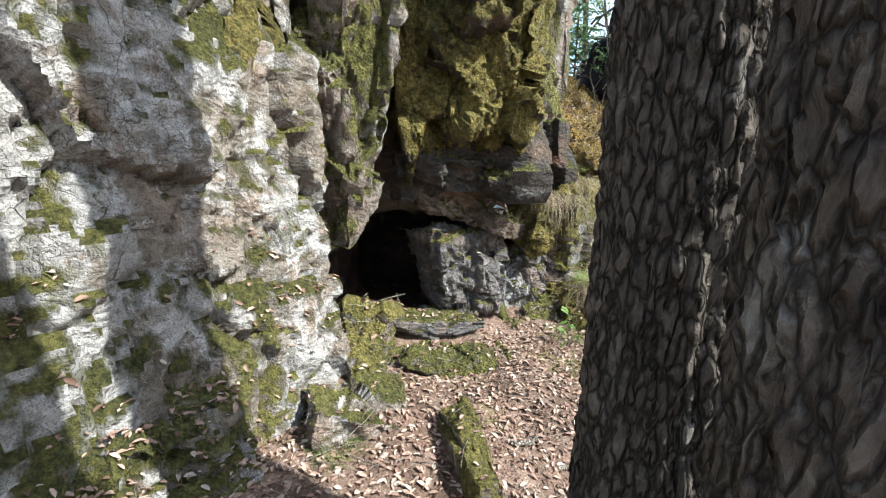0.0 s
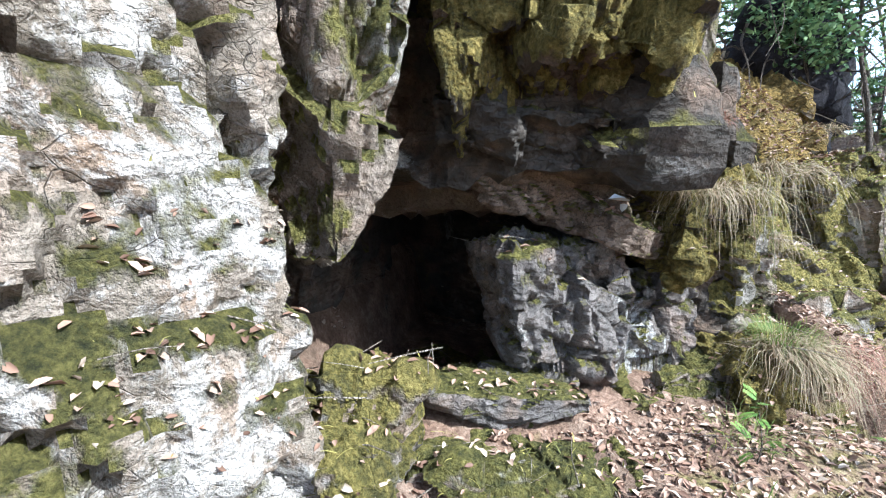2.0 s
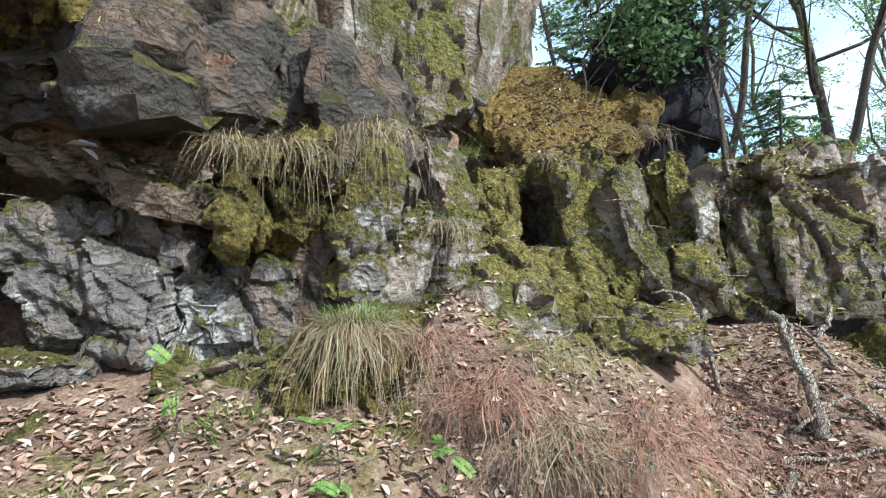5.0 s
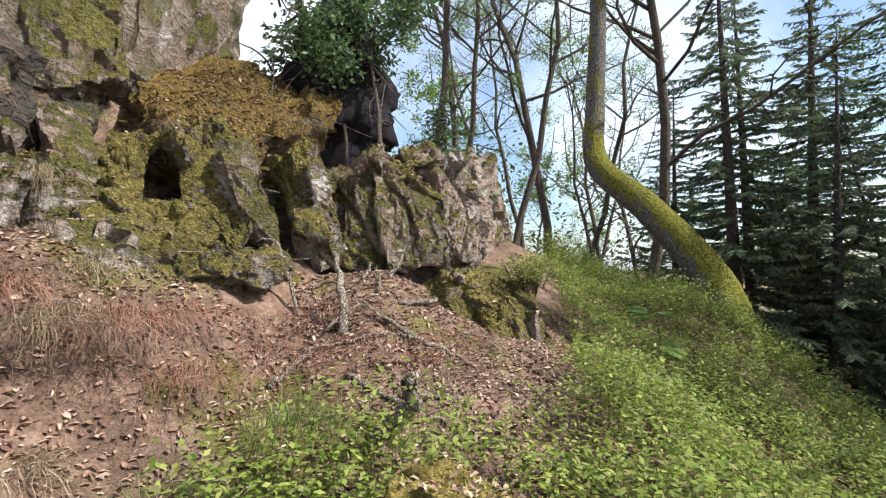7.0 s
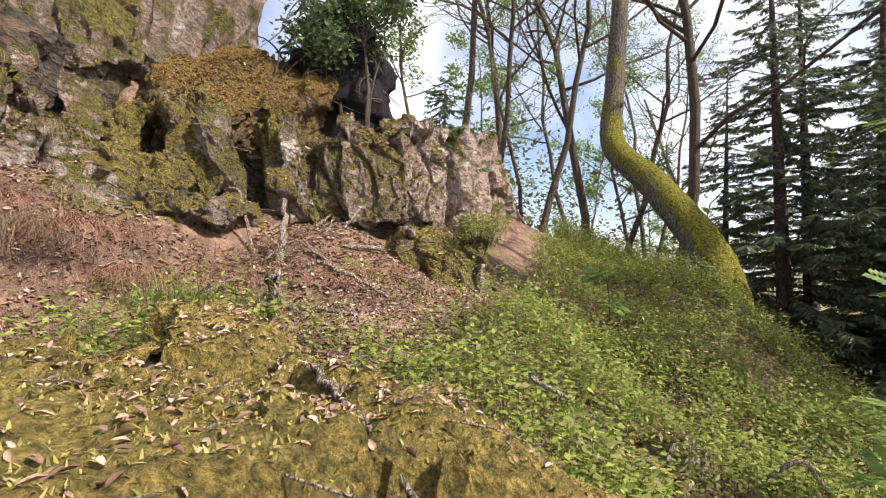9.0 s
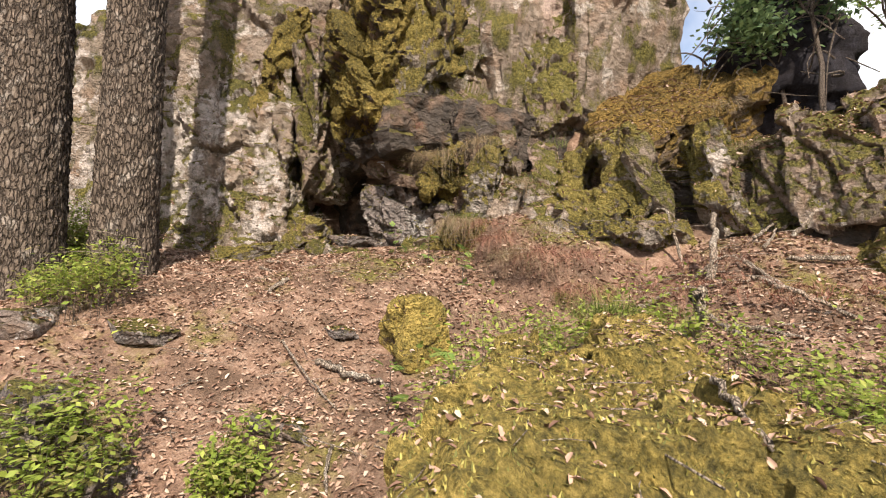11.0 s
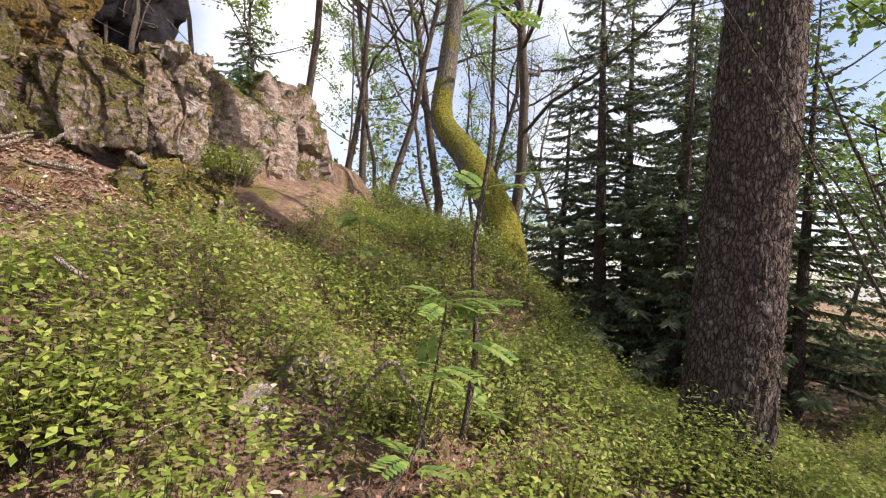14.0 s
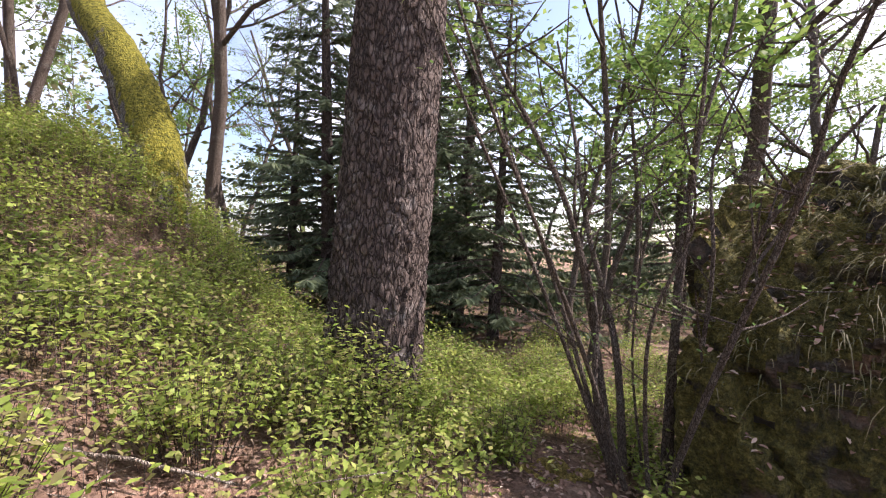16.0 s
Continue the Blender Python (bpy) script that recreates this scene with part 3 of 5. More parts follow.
# middle of the front face, heading of its outward side, lean (top out +, back -), roll, half width, depth and height, seed, material, mesh density, random cuts, further cuts, label
FACES = [
    ((-1.11, 1.73, 1.48), -29, -7, 0, (1.0, 0.8, 1.40), 3, "W", 84, 0, [(1, 0, 0.5, 1.3)], "large pale rock face blotched with white lichen and thin moss"),
    ((-1.15, 2.1, 3.5), -29, -5, 0, (1.2, 0.8, 1.1), 31, "R", 40, 6, [], "tall mossy cliff block above the pale face"),
    ((-1.72, 0.25, 1.5), -35, -5, 0, (0.75, 0.8, 1.9), 32, "W", 40, 6, [], "pale weathered cliff block with moss streaks"),
    ((-0.84, 2.60, 0.80), -28, 0, 0, (0.24, 0.42, 0.36), 51, "W", 36, 5, [], "pale rounded rock beside the cave mouth"),
    ((-0.50, 2.68, 1.98), -56, 4, 3, (0.27, 0.45, 0.92), 5, "R", 50, 4, [(0.6, 0, -1, 1.0)], "narrow hanging rock rib with pink stone and bright moss"),
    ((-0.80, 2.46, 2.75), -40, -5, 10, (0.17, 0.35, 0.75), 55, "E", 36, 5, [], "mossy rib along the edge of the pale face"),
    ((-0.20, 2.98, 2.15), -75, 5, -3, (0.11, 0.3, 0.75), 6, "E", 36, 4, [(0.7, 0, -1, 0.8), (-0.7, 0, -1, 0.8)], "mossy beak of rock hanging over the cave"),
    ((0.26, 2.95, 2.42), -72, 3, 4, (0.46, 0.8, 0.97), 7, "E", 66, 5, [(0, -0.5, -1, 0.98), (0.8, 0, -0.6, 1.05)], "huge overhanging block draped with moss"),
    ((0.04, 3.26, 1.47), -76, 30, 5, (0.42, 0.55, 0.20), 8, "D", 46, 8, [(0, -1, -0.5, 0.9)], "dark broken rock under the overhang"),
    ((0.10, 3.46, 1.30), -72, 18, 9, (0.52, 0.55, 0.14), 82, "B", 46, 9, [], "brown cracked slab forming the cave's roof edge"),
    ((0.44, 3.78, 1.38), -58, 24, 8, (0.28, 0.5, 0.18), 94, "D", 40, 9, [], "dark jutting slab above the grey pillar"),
    ((0.52, 3.52, 1.13), -55, 10, 14, (0.34, 0.4, 0.09), 95, "B", 34, 9, [], "thin brown slab resting on the grey pillar"),
    ((0.33, 3.50, 0.74), -58, 2, -8, (0.36, 0.35, 0.38), 9, "G", 56, 6, [(-1, 0, -0.55, 1.0)], "fractured grey rock pillar beside the cave"),
    ((0.74, 3.78, 0.74), -50, -6, 0, (0.22, 0.3, 0.24), 96, "G", 34, 7, [], "chipped grey rock beside the pillar"),
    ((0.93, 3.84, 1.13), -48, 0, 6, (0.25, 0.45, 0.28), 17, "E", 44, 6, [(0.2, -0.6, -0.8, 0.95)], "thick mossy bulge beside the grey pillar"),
    ((1.20, 4.10, 1.12), -38, -3, 4, (0.22, 0.45, 0.42), 172, "M", 40, 6, [], "rock bulge under golden moss and trailing grass"),
    ((0.90, 3.66, 0.45), -60, -22, 0, (0.36, 0.4, 0.24), 171, "R", 40, 8, [], "low cracked rock under the mossy bulge"),
    ((1.36, 4.45, 0.95), -32, -5, 0, (0.45, 0.6, 0.48), 18, "R", 46, 8, [], "stepped rock with moss and grass ledges"),
    ((0.92, 4.12, 1.50), -40, -24, 6, (0.40, 0.4, 0.18), 194, "M", 34, 7, [], "mossy ledge above the bulges with dry grass"),
    ((0.62, 4.22, 2.05), -42, -20, 4, (0.55, 0.6, 0.52), 19, "R", 56, 8, [], "broken upper cliff with moss and bare pink stone"),
    ((0.40, 4.55, 3.05), -38, -8, 0, (0.65, 0.7, 0.75), 196, "R", 46, 8, [], "moss-topped block high on the cliff"),
    ((0.62, 3.62, 2.75), -40, -4, 5, (0.30, 0.5, 0.80), 195, "M", 40, 8, [], "mossy buttress behind the draped block"),
    ((0.95, 5.05, 2.40), -36, -12, -4, (0.5, 0.5, 0.80), 197, "R", 50, 9, [], "jutting pinkish block high on the cliff"),
    ((0.80, 5.30, 3.75), -36, -6, 0, (0.8, 0.6, 0.9), 22, "P", 36, 8, [], "top of the cliff with pale rock and moss"),
    ((1.22, 5.62, 2.25), -38, -6, -6, (0.18, 0.35, 0.42), 20, "P", 36, 7, [], "bare pink rock beside a dark notch"),
    ((1.12, 5.98, 3.0), -36, -5, 6, (0.3, 0.5, 0.75), 201, "R", 36, 8, [], "pale block at the edge of the cliff top"),
    ((1.43, 4.72, 1.18), -50, -6, -6, (0.15, 0.35, 0.38), 23, "P", 38, 5, [(0.8, 0, -0.6, 0.95)], "pink wedge of rock with a moss edge"),
    ((1.66, 4.86, 1.22), -58, -16, 16, (0.16, 0.3, 0.32), 231, "M", 34, 5, [], "mossy rock wedge beside the pink one"),
    ((1.90, 4.74, 0.80), -60, -30, -22, (0.42, 0.4, 0.30), 24, "M", 44, 5, [], "low mossy rock wedge"),
    ((2.18, 5.05, 1.06), -68, -10, -14, (0.24, 0.4, 0.52), 25, "M", 52, 4, [(1, 0, 0.2, 1.0)], "leaning rock rib with mossy top"),
    ((2.43, 5.12, 0.96), -35, -8, -19, (0.13, 0.3, 0.46), 251, "R", 36, 4, [], "bare pale edge of the leaning rib"),
    ((2.66, 5.50, 1.05), -72, -8, -14, (0.20, 0.4, 0.50), 26, "M", 40, 6, [], "mossy rock rib behind the leaning one"),
    ((2.88, 5.56, 0.92), -45, -8, -14, (0.16, 0.3, 0.44), 27, "R", 34, 5, [(1, -0.8, 0, 0.9)], "pinkish rock rib with a moss cap"),
    ((3.15, 5.80, 1.02), -75, -6, -6, (0.25, 0.4, 0.50), 271, "R", 40, 6, [], "mossy grey rock rib under the shelf"),
    ((3.52, 5.80, 1.02), -78, -7, -3, (0.32, 0.5, 0.54), 28, "R", 50, 4, [(0.3, -0.4, 1, 1.1)], "broad rounded rock with grey face and moss cap"),
    ((3.98, 6.06, 0.95), -52, -8, 2, (0.26, 0.5, 0.60), 281, "P", 50, 5, [], "pale sunlit rock face with yellow moss"),
    ((4.25, 6.95, 1.12), -20, -8, 0, (0.75, 0.6, 0.72), 29, "P", 50, 7, [], "pale rock flank with yellow moss"),
    ((4.66, 8.35, 1.15), -22, -7, 0, (0.75, 0.8, 0.95), 30, "P", 46, 7, [], "end of the cliff with pale face and yellow streaks"),
    ((3.0, 5.95, 1.30), -80, -35, 0, (1.15, 0.7, 0.24), 301, "M", 44, 8, [], "mossy rounded edge of the shelf"),
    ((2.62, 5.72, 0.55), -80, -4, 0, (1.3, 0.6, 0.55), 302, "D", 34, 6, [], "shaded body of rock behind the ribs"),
    ((2.36, 4.66, 0.56), -70, -24, -8, (0.46, 0.45, 0.24), 33, "M", 44, 5, [(0, -0.6, -1, 0.95)], "mossy rock skirt over the hollow"),
    ((1.26, 3.68, 0.34), -68, -8, 0, (0.27, 0.35, 0.28), 34, "E", 34, 5, [], "mossy boulder under the grass tussock"),
    ((1.62, 4.15, 0.52), -55, -30, 0, (0.42, 0.4, 0.20), 35, "R", 34, 6, [], "low rock ledge strewn with leaves"),
    ((4.38, 5.64, 0.08), -62, -12, 4, (0.34, 0.4, 0.42), 36, "M", 44, 6, [], "boulder with mossy top and pale chipped foot"),
    ((4.66, 5.74, -0.12), -50, -4, 0, (0.10, 0.2, 0.26), 37, "P", 28, 5, [], "pale chipped stone beside the mossy boulder"),
    ((4.00, 5.72, 0.30), -60, -20, 0, (0.35, 0.35, 0.25), 361, "M", 34, 6, [], "low mossy rock below the cliff"),
    ((-0.46, 2.62, 0.50), -62, -25, 10, (0.24, 0.25, 0.26), 12, "M", 36, 6, [], "rounded mossy boulder beside the cave mouth"),
    ((-0.70, 2.14, 0.42), -40, -22, 0, (0.34, 0.3, 0.22), 13, "W", 38, 6, [], "pale stained stone at the foot of the face"),
    ((-0.90, 1.45, 0.36), -35, -16, 0, (0.5, 0.4, 0.36), 15, "W", 42, 7, [], "crumbling mossy rock at the foot of the cliff"),
    ((0.02, 3.10, 0.46), -74, -4, 3, (0.34, 0.22, 0.07), 10, "G", 36, 7, [], "flat grey sill stone at the cave mouth"),
    ((0.24, 2.86, 0.30), -70, -20, 0, (0.34, 0.25, 0.15), 11, "R", 36, 6, [], "mossy boulder below the cave sill"),
    ((-0.16, 2.72, 0.32), -75, -25, 0, (0.30, 0.25, 0.14), 111, "R", 34, 6, [], "low lichened rock step before the cave"),
]
for at, yaw, lean, roll, (w, d, h), *rest in FACES:
    turn = (lean, roll, yaw + 90)
    out = Euler([radians(v) for v in turn]).to_matrix() @ Vector((0, -d, 0))
    CLIFF.append((tuple(Vector(at) - out), (w, d, h), turn, *rest))
CLIFF.append(((1.60, 6.60, 1.98), (0.8, 1.2, 0.45), (33, 27, 0), 21, "N", 44, 4, [], "sloping rock ramp with orange-brown moss"))
M_SHROUD = rock_mat("dark_mossy_boulder", base=(0.1, 0.09, 0.08), dark=(0.05, 0.045, 0.04), moss=0.9, lichen=0.0)
MATS = {"W": M_WALL, "M": M_MOSSY, "R": M_ROCK, "G": M_GREY, "D": M_SHADE, "P": M_PINK, "O": M_MOUND, "S": M_GROUND, "K": M_SHROUD, "L": M_PINK, "E": M_DEEP, "B": M_BROWN, "N": M_RAMP}
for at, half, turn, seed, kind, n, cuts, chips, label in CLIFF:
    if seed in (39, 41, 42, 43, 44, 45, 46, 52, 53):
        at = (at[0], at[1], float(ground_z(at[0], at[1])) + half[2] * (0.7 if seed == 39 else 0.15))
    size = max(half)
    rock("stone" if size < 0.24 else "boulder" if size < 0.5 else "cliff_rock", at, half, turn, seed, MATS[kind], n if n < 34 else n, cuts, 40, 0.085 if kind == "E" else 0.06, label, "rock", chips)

# ---- trees ----
def smooth_path(pts, n):
    pts = np.asarray(pts, float)
    t = np.linspace(0, len(pts) - 1, n)
    i = np.clip(t.astype(int), 0, len(pts) - 2)
    f = (t - i)[:, None]
    g = lambda k: pts[np.clip(k, 0, len(pts) - 1)]
    p0, p1, p2, p3 = g(i - 1), g(i), g(i + 1), g(i + 2)
    return 0.5 * (2 * p1 + (p2 - p0) * f + (2 * p0 - 5 * p1 + 4 * p2 - p3) * f ** 2 + (3 * p1 - p0 - 3 * p2 + p3) * f ** 3)


def trunk_mesh(name, pts, radii, mat, sides=120, rings=260, relief=0.018, flare=0.35, seed=0, plates=15.0):
    """A trunk with raised bark plates and a flared foot."""
    path = smooth_path(pts, rings)
    r = np.interp(np.linspace(0, 1, rings), np.linspace(0, 1, len(radii)), radii)
    v, f = tube(path, r, sides)
    c = np.repeat(path, sides, axis=0)
    out = v - c
    rad = np.linalg.norm(out, axis=1)
    d = out / rad[:, None]
    ang = np.tile(np.arange(sides) * 2 * math.pi / sides, rings)
    h = c[:, 2] - path[0][2]
    add = np.empty(len(v))
    for i in range(len(v)):
        w = Vector((d[i][0] * plates * rad[i] * 2.2, d[i][1] * plates * rad[i] * 2.2, c[i][2] * plates * 0.62 + seed))
        dist, _ = noise.voronoi(w + 0.35 * noise.noise_vector(w * 1.7))
        edge = min(0.5, dist[1] - dist[0])
        add[i] = relief * (edge * 2 - 0.5) + relief * 0.5 * noise.fractal(w * 3, 1.0, 2.0, 2)
    foot = flare * np.exp(-h / 0.22) * rad * (0.55 + 0.45 * np.sin(ang * 5 + seed))
    v = c + d * (rad + add + np.maximum(foot, 0))[:, None]
    return mesh_of(name, v - np.array(pts[0]), f, mat, True)


def branch_tree(rng, height, r0, levels=3, spreadf=0.8, first=0.35, kids=5, crooked=0.12):
    """Tubes of a bare branching tree and the tips for its leaves."""
    tubes, tips = [], []

    def grow(p, d, length, r, lvl):
        n = 7 if lvl == 0 else (5, 5, 4, 3)[lvl]
        pts, q = [p], p.copy()
        for _ in range(n):
            d2 = d + rng.normal(0, crooked * (1 + lvl * 0.6), 3) + np.array([0, 0, 0.05])
            d = d2 / np.linalg.norm(d2)
            q = q + d * length / n
            pts.append(q)
        rr = np.linspace(r, r * (0.35 if lvl else 0.3), n + 1)
        tubes.append(tube(pts, rr, (7, 4, 3, 3)[min(lvl, 3)]))
        if lvl >= levels - 1:
            tips.extend(pts[1:])
        if lvl < levels:
            cnt = int(kids * (2.0 if lvl == 0 else 1) * (0.75 if lvl == 2 else 1))
            for k in range(cnt):
                u = rng.uniform(first if lvl == 0 else 0.2, 1.0)
                i = min(n - 1, int(u * n))
                b = np.array(pts[i]) + (np.array(pts[i + 1]) - pts[i]) * (u * n - i)
                a = rng.uniform(0, 2 * math.pi)
                side = np.array([math.cos(a), math.sin(a), rng.uniform(-0.1, 0.6)])
                dd = d * 0.3 + side * spreadf
                dd /= np.linalg.norm(dd)
                grow(b, dd, length * rng.uniform(0.28, 0.48) * (1.15 - 0.5 * u), rr[i] * 0.5, lvl + 1)

    grow(np.zeros(3), np.array([0, 0, 1.0]), height, r0, 0)
    return tubes, np.array(tips)


def leafed_tree(seed, height, r0, label, leaves=1600, size=0.05, mat=None, levels=3, kids=5, bark=None, category="tree"):
    rng = np.random.default_rng(seed)
    tubes, tips = branch_tree(rng, height, r0, levels=levels, kids=kids)
    e = base("tree", 0, 0, 0, label, category)
    v, f = tubes[0]
    part("trunk", mesh_of("trunk", v, f, bark or M_TWIG, True), e)
    v, f = joined(tubes[1:])
    fit_stuff("branchwork", mesh_of("branchwork", v, f, bark or M_TWIG, True), e)
    if leaves:
        pick = tips[rng.integers(0, len(tips), leaves)] + rng.normal(0, 0.09, (leaves, 3))
        v, f = spread(SMALL_V, SMALL_F, pick, turns(leaves, rng, 0.9), rng.uniform(0.6, 1.3, leaves) * size)
        fit_stuff("crown", mesh_of("crown", v, f, mat or M_SPRING), e)
    return e


def spruce(seed, height, label, r0=0.16, bare=0.12, density=1.0, reach=0.24, needles=None, comb=1.0):
    """A spruce: straight trunk, drooping boughs with hanging combs of needles."""
    rng = np.random.default_rng(seed)
    e = base("spruce", 0, 0, 0, label, "tree")
    z = np.linspace(0, height, 12)
    path = np.stack([0.02 * z * np.sin(seed), 0.015 * z * np.cos(seed * 2), z], 1)
    v, f = tube(path, r0 * (1 - z / height * 0.95), 9)
    part("trunk", mesh_of("trunk", v, f, M_OAK, True), e)
    boughs, pos, rots, sc = [], [], [], []
    zz = height * bare
    while zz < height * 0.98:
        k = int(rng.integers(3, 6))
        for _ in range(k):
            a = rng.uniform(0, 2 * math.pi)
            L = (height - zz) * reach * rng.uniform(0.4, 1.15) + 0.2
            t = np.linspace(0, 1, 7)
            hx, hy = math.cos(a), math.sin(a)
            droop = rng.uniform(0.2, 0.5)
            p = np.stack([hx * L * t, hy * L * t, zz + L * (0.12 * t - droop * t ** 1.6 + 0.18 * t ** 4)], 1)
            boughs.append(tube(p, 0.016 * (1 - 0.85 * t) * (0.5 + L / 2), 3))
            m = int(L * 42 * density) + 4
            tt = rng.uniform(0.12, 1, m) ** 0.8
            q = np.stack([np.interp(tt, t, p[:, i]) for i in range(3)], 1)
            side = rng.choice([-1, 1], m)
            ah = a + side * rng.uniform(0.5, 1.3, m)
            down = rng.uniform(0.15, 1.0, m)
            dv = np.stack([np.cos(ah), np.sin(ah), -down], 1)
            dv /= np.linalg.norm(dv, axis=1)[:, None]
            wv = np.cross(dv, rng.normal(size=(m, 3)))
            wv /= np.linalg.norm(wv, axis=1)[:, None]
            nv = np.cross(dv, wv)
            pos.append(q)
            rots.append(np.stack([dv, wv, nv], -1))
            sc.append(rng.uniform(0.10, 0.26, m) * (0.6 + 0.4 * L) * comb)
        zz += rng.uniform(0.09, 0.17) * (0.6 + height / 16)
    v, f = joined(boughs)
    fit_stuff("branchwork", mesh_of("branchwork", v, f, M_TWIG), e)
    comb_v = [(0, -0.02, 0), (0.35, -0.13, 0.02), (1, 0, -0.03), (0.35, 0.13, 0.02)]
    v, f = spread(comb_v, [(0, 1, 2, 3)], np.concatenate(pos), np.concatenate(rots), np.concatenate(sc))
    fit_stuff("needle_foliage", mesh_of("needle_foliage", v, f, needles or M_NEEDLE), e)
    return e


def trunk_tree(name, pts, radii, mat, label, **kw):
    e = base(name, *pts[0], label, "tree")
    part("trunk", trunk_mesh("trunk", pts, radii, mat, **kw), e)
    return e


trunk_tree("tree", [(0.61, 1.10, -0.15), (0.60, 1.10, 1.5), (0.58, 1.12, 3.2), (0.52, 1.18, 7)], [0.235, 0.205, 0.195, 0.16], M_BARK,
           "broad grey-barked tree trunk beside the rock face", sides=160, rings=240, seed=1.0)
trunk_tree("tree", [(0.62, 0.50, -0.2), (0.60, 0.50, 1.5), (0.57, 0.46, 3.2), (0.5, 0.4, 7)], [0.24, 0.22, 0.21, 0.17], M_BARK,
           "rough grey tree trunk standing close to its neighbour", sides=160, rings=240, seed=5.0)
trunk_tree("tree", [(-0.2, -0.55, -0.1), (-0.2, -0.5, 1.5), (-0.15, -0.5, 3.2), (-0.2, -0.4, 7)], [0.2, 0.18, 0.17, 0.14], M_BARK,
           "pale grey tree trunk in bilberry scrub", sides=90, rings=140, seed=8.0)
oak = trunk_tree("oak", [(8.5, 5.03, -2.0), (8.55, 5.0, -1.0), (8.66, 4.95, 1.2), (8.9, 4.85, 6.5)], [0.33, 0.30, 0.28, 0.21], M_OAK,
           "massive dark-barked oak trunk rising from bilberry bushes", sides=160, rings=280, seed=2.0, plates=13.0, relief=0.022)
bend = trunk_tree("bent_tree", [(7.44, 7.2, -1.0), (7.36, 7.62, 0.2), (7.0, 8.7, 1.35), (6.6, 9.75, 2.3), (6.65, 9.95, 3.4), (6.75, 10, 5.2), (6.8, 10, 8.5)],
                  [0.26, 0.235, 0.22, 0.20, 0.165, 0.14, 0.1], M_BENDBARK, "sharply bent tree with yellow moss on its leaning trunk",
                  sides=64, rings=160, seed=3.0, relief=0.012, plates=16, flare=0.1)


def put_trees():
    kinds = [
        spruce(11, 11.0, "tall dark spruce with drooping boughs", 0.18, 0.08, 2.0, 0.26, None, 0.66),
        spruce(12, 8.0, "dark green spruce with sparse lower boughs", 0.13, 0.06, 1.7, 0.27, None, 0.62),
        leafed_tree(21, 9.0, 0.09, "slender birch with bare twigs and few leaves", 2600, 0.065),
        leafed_tree(22, 7.0, 0.06, "thin young tree with fresh green leaves", 3200, 0.08),
        leafed_tree(23, 11.0, 0.13, "tall bare tree with crooked branches", 1800, 0.05, kids=6),
        leafed_tree(24, 6.5, 0.05, "young tree with dense pale green spring leaves", 3800, 0.11),
    ]
    spots = [
        (0, 11.9, 13.4), (0, 13.2, 11.0), (0, 10.7, 12.2), (1, 11.5, 10.6), (0, 12.6, 12.4), (1, 10.4, 14.4), (0, 19.5, 9.5), (1, 17.6, 3.4), (0, 15.2, 15.5),
        (0, 22, 14), (1, 13.0, 9.4),
        (4, 8.3, 11.2), (4, 6.9, 14.5), (2, 5.5, 12.2), (2, 7.6, 14.0), (2, 9.4, 15.5), (3, 5.2, 14.2), (3, 8.3, 13.4),
        (3, 12.6, 7.0), (5, 11.8, 6.1), (4, 13.4, 5.2), (5, 14.6, 7.6), (2, 17, 10), (4, 18, 5.5), (3, 15, 4.2),
        (2, 4.4, 14.0), (2, 3.6, 11.8), (5, 2.6, 12.8), (4, 4.6, 17), (2, 7, 18), (2, 10, 20), (4, 13, 22), (3, 16, 18),
        (2, 20, 16), (3, 1.0, 12.5), (4, 24, 10), (2, 25, 4), (3, 13.8, 12.2), (5, 16.5, 9.0),
        (5, 19, 7.5), (5, 21, 11), (3, 22, 6), (5, 24, 15), (5, 14, 18), (5, 8, 21), (5, 3.5, 19), (5, 18, 20), (3, 26, 18), (5, 28, 9),
        (5, 12, 27), (4, 20, 25), (5, 27, 25), (5, 5, 28), (3, 33, 14), (5, 34, 22),
    ]
    for k in kinds:
        k["group"] = "trees of the surrounding wood"
    rng = np.random.default_rng(5)
    used = set()
    for k, x, y in spots:
        z = float(ground_z(x, y)) - 0.1
        m = pose(x, y, z, rng.uniform(-2, 2), rng.uniform(-2, 2), rng.uniform(0, 360))
        if k not in used:
            used.add(k)
            kinds[k].matrix_world = m
        else:
            copy_thing(kinds[k], m @ Matrix.Scale(1, 4))
    return kinds


KINDS = put_trees()

# ---- low growth ----
def scatter_xy(rng, n, x0, x1, y0, y1, keep):
    x, y = rng.uniform(x0, x1, n), rng.uniform(y0, y1, n)
    k = keep(x, y, rng.uniform(0, 1, n))
    return x[k], y[k]


def blob(x, y, cx, cy, rx, ry):
    return ((x - cx) / rx) ** 2 + ((y - cy) / ry) ** 2


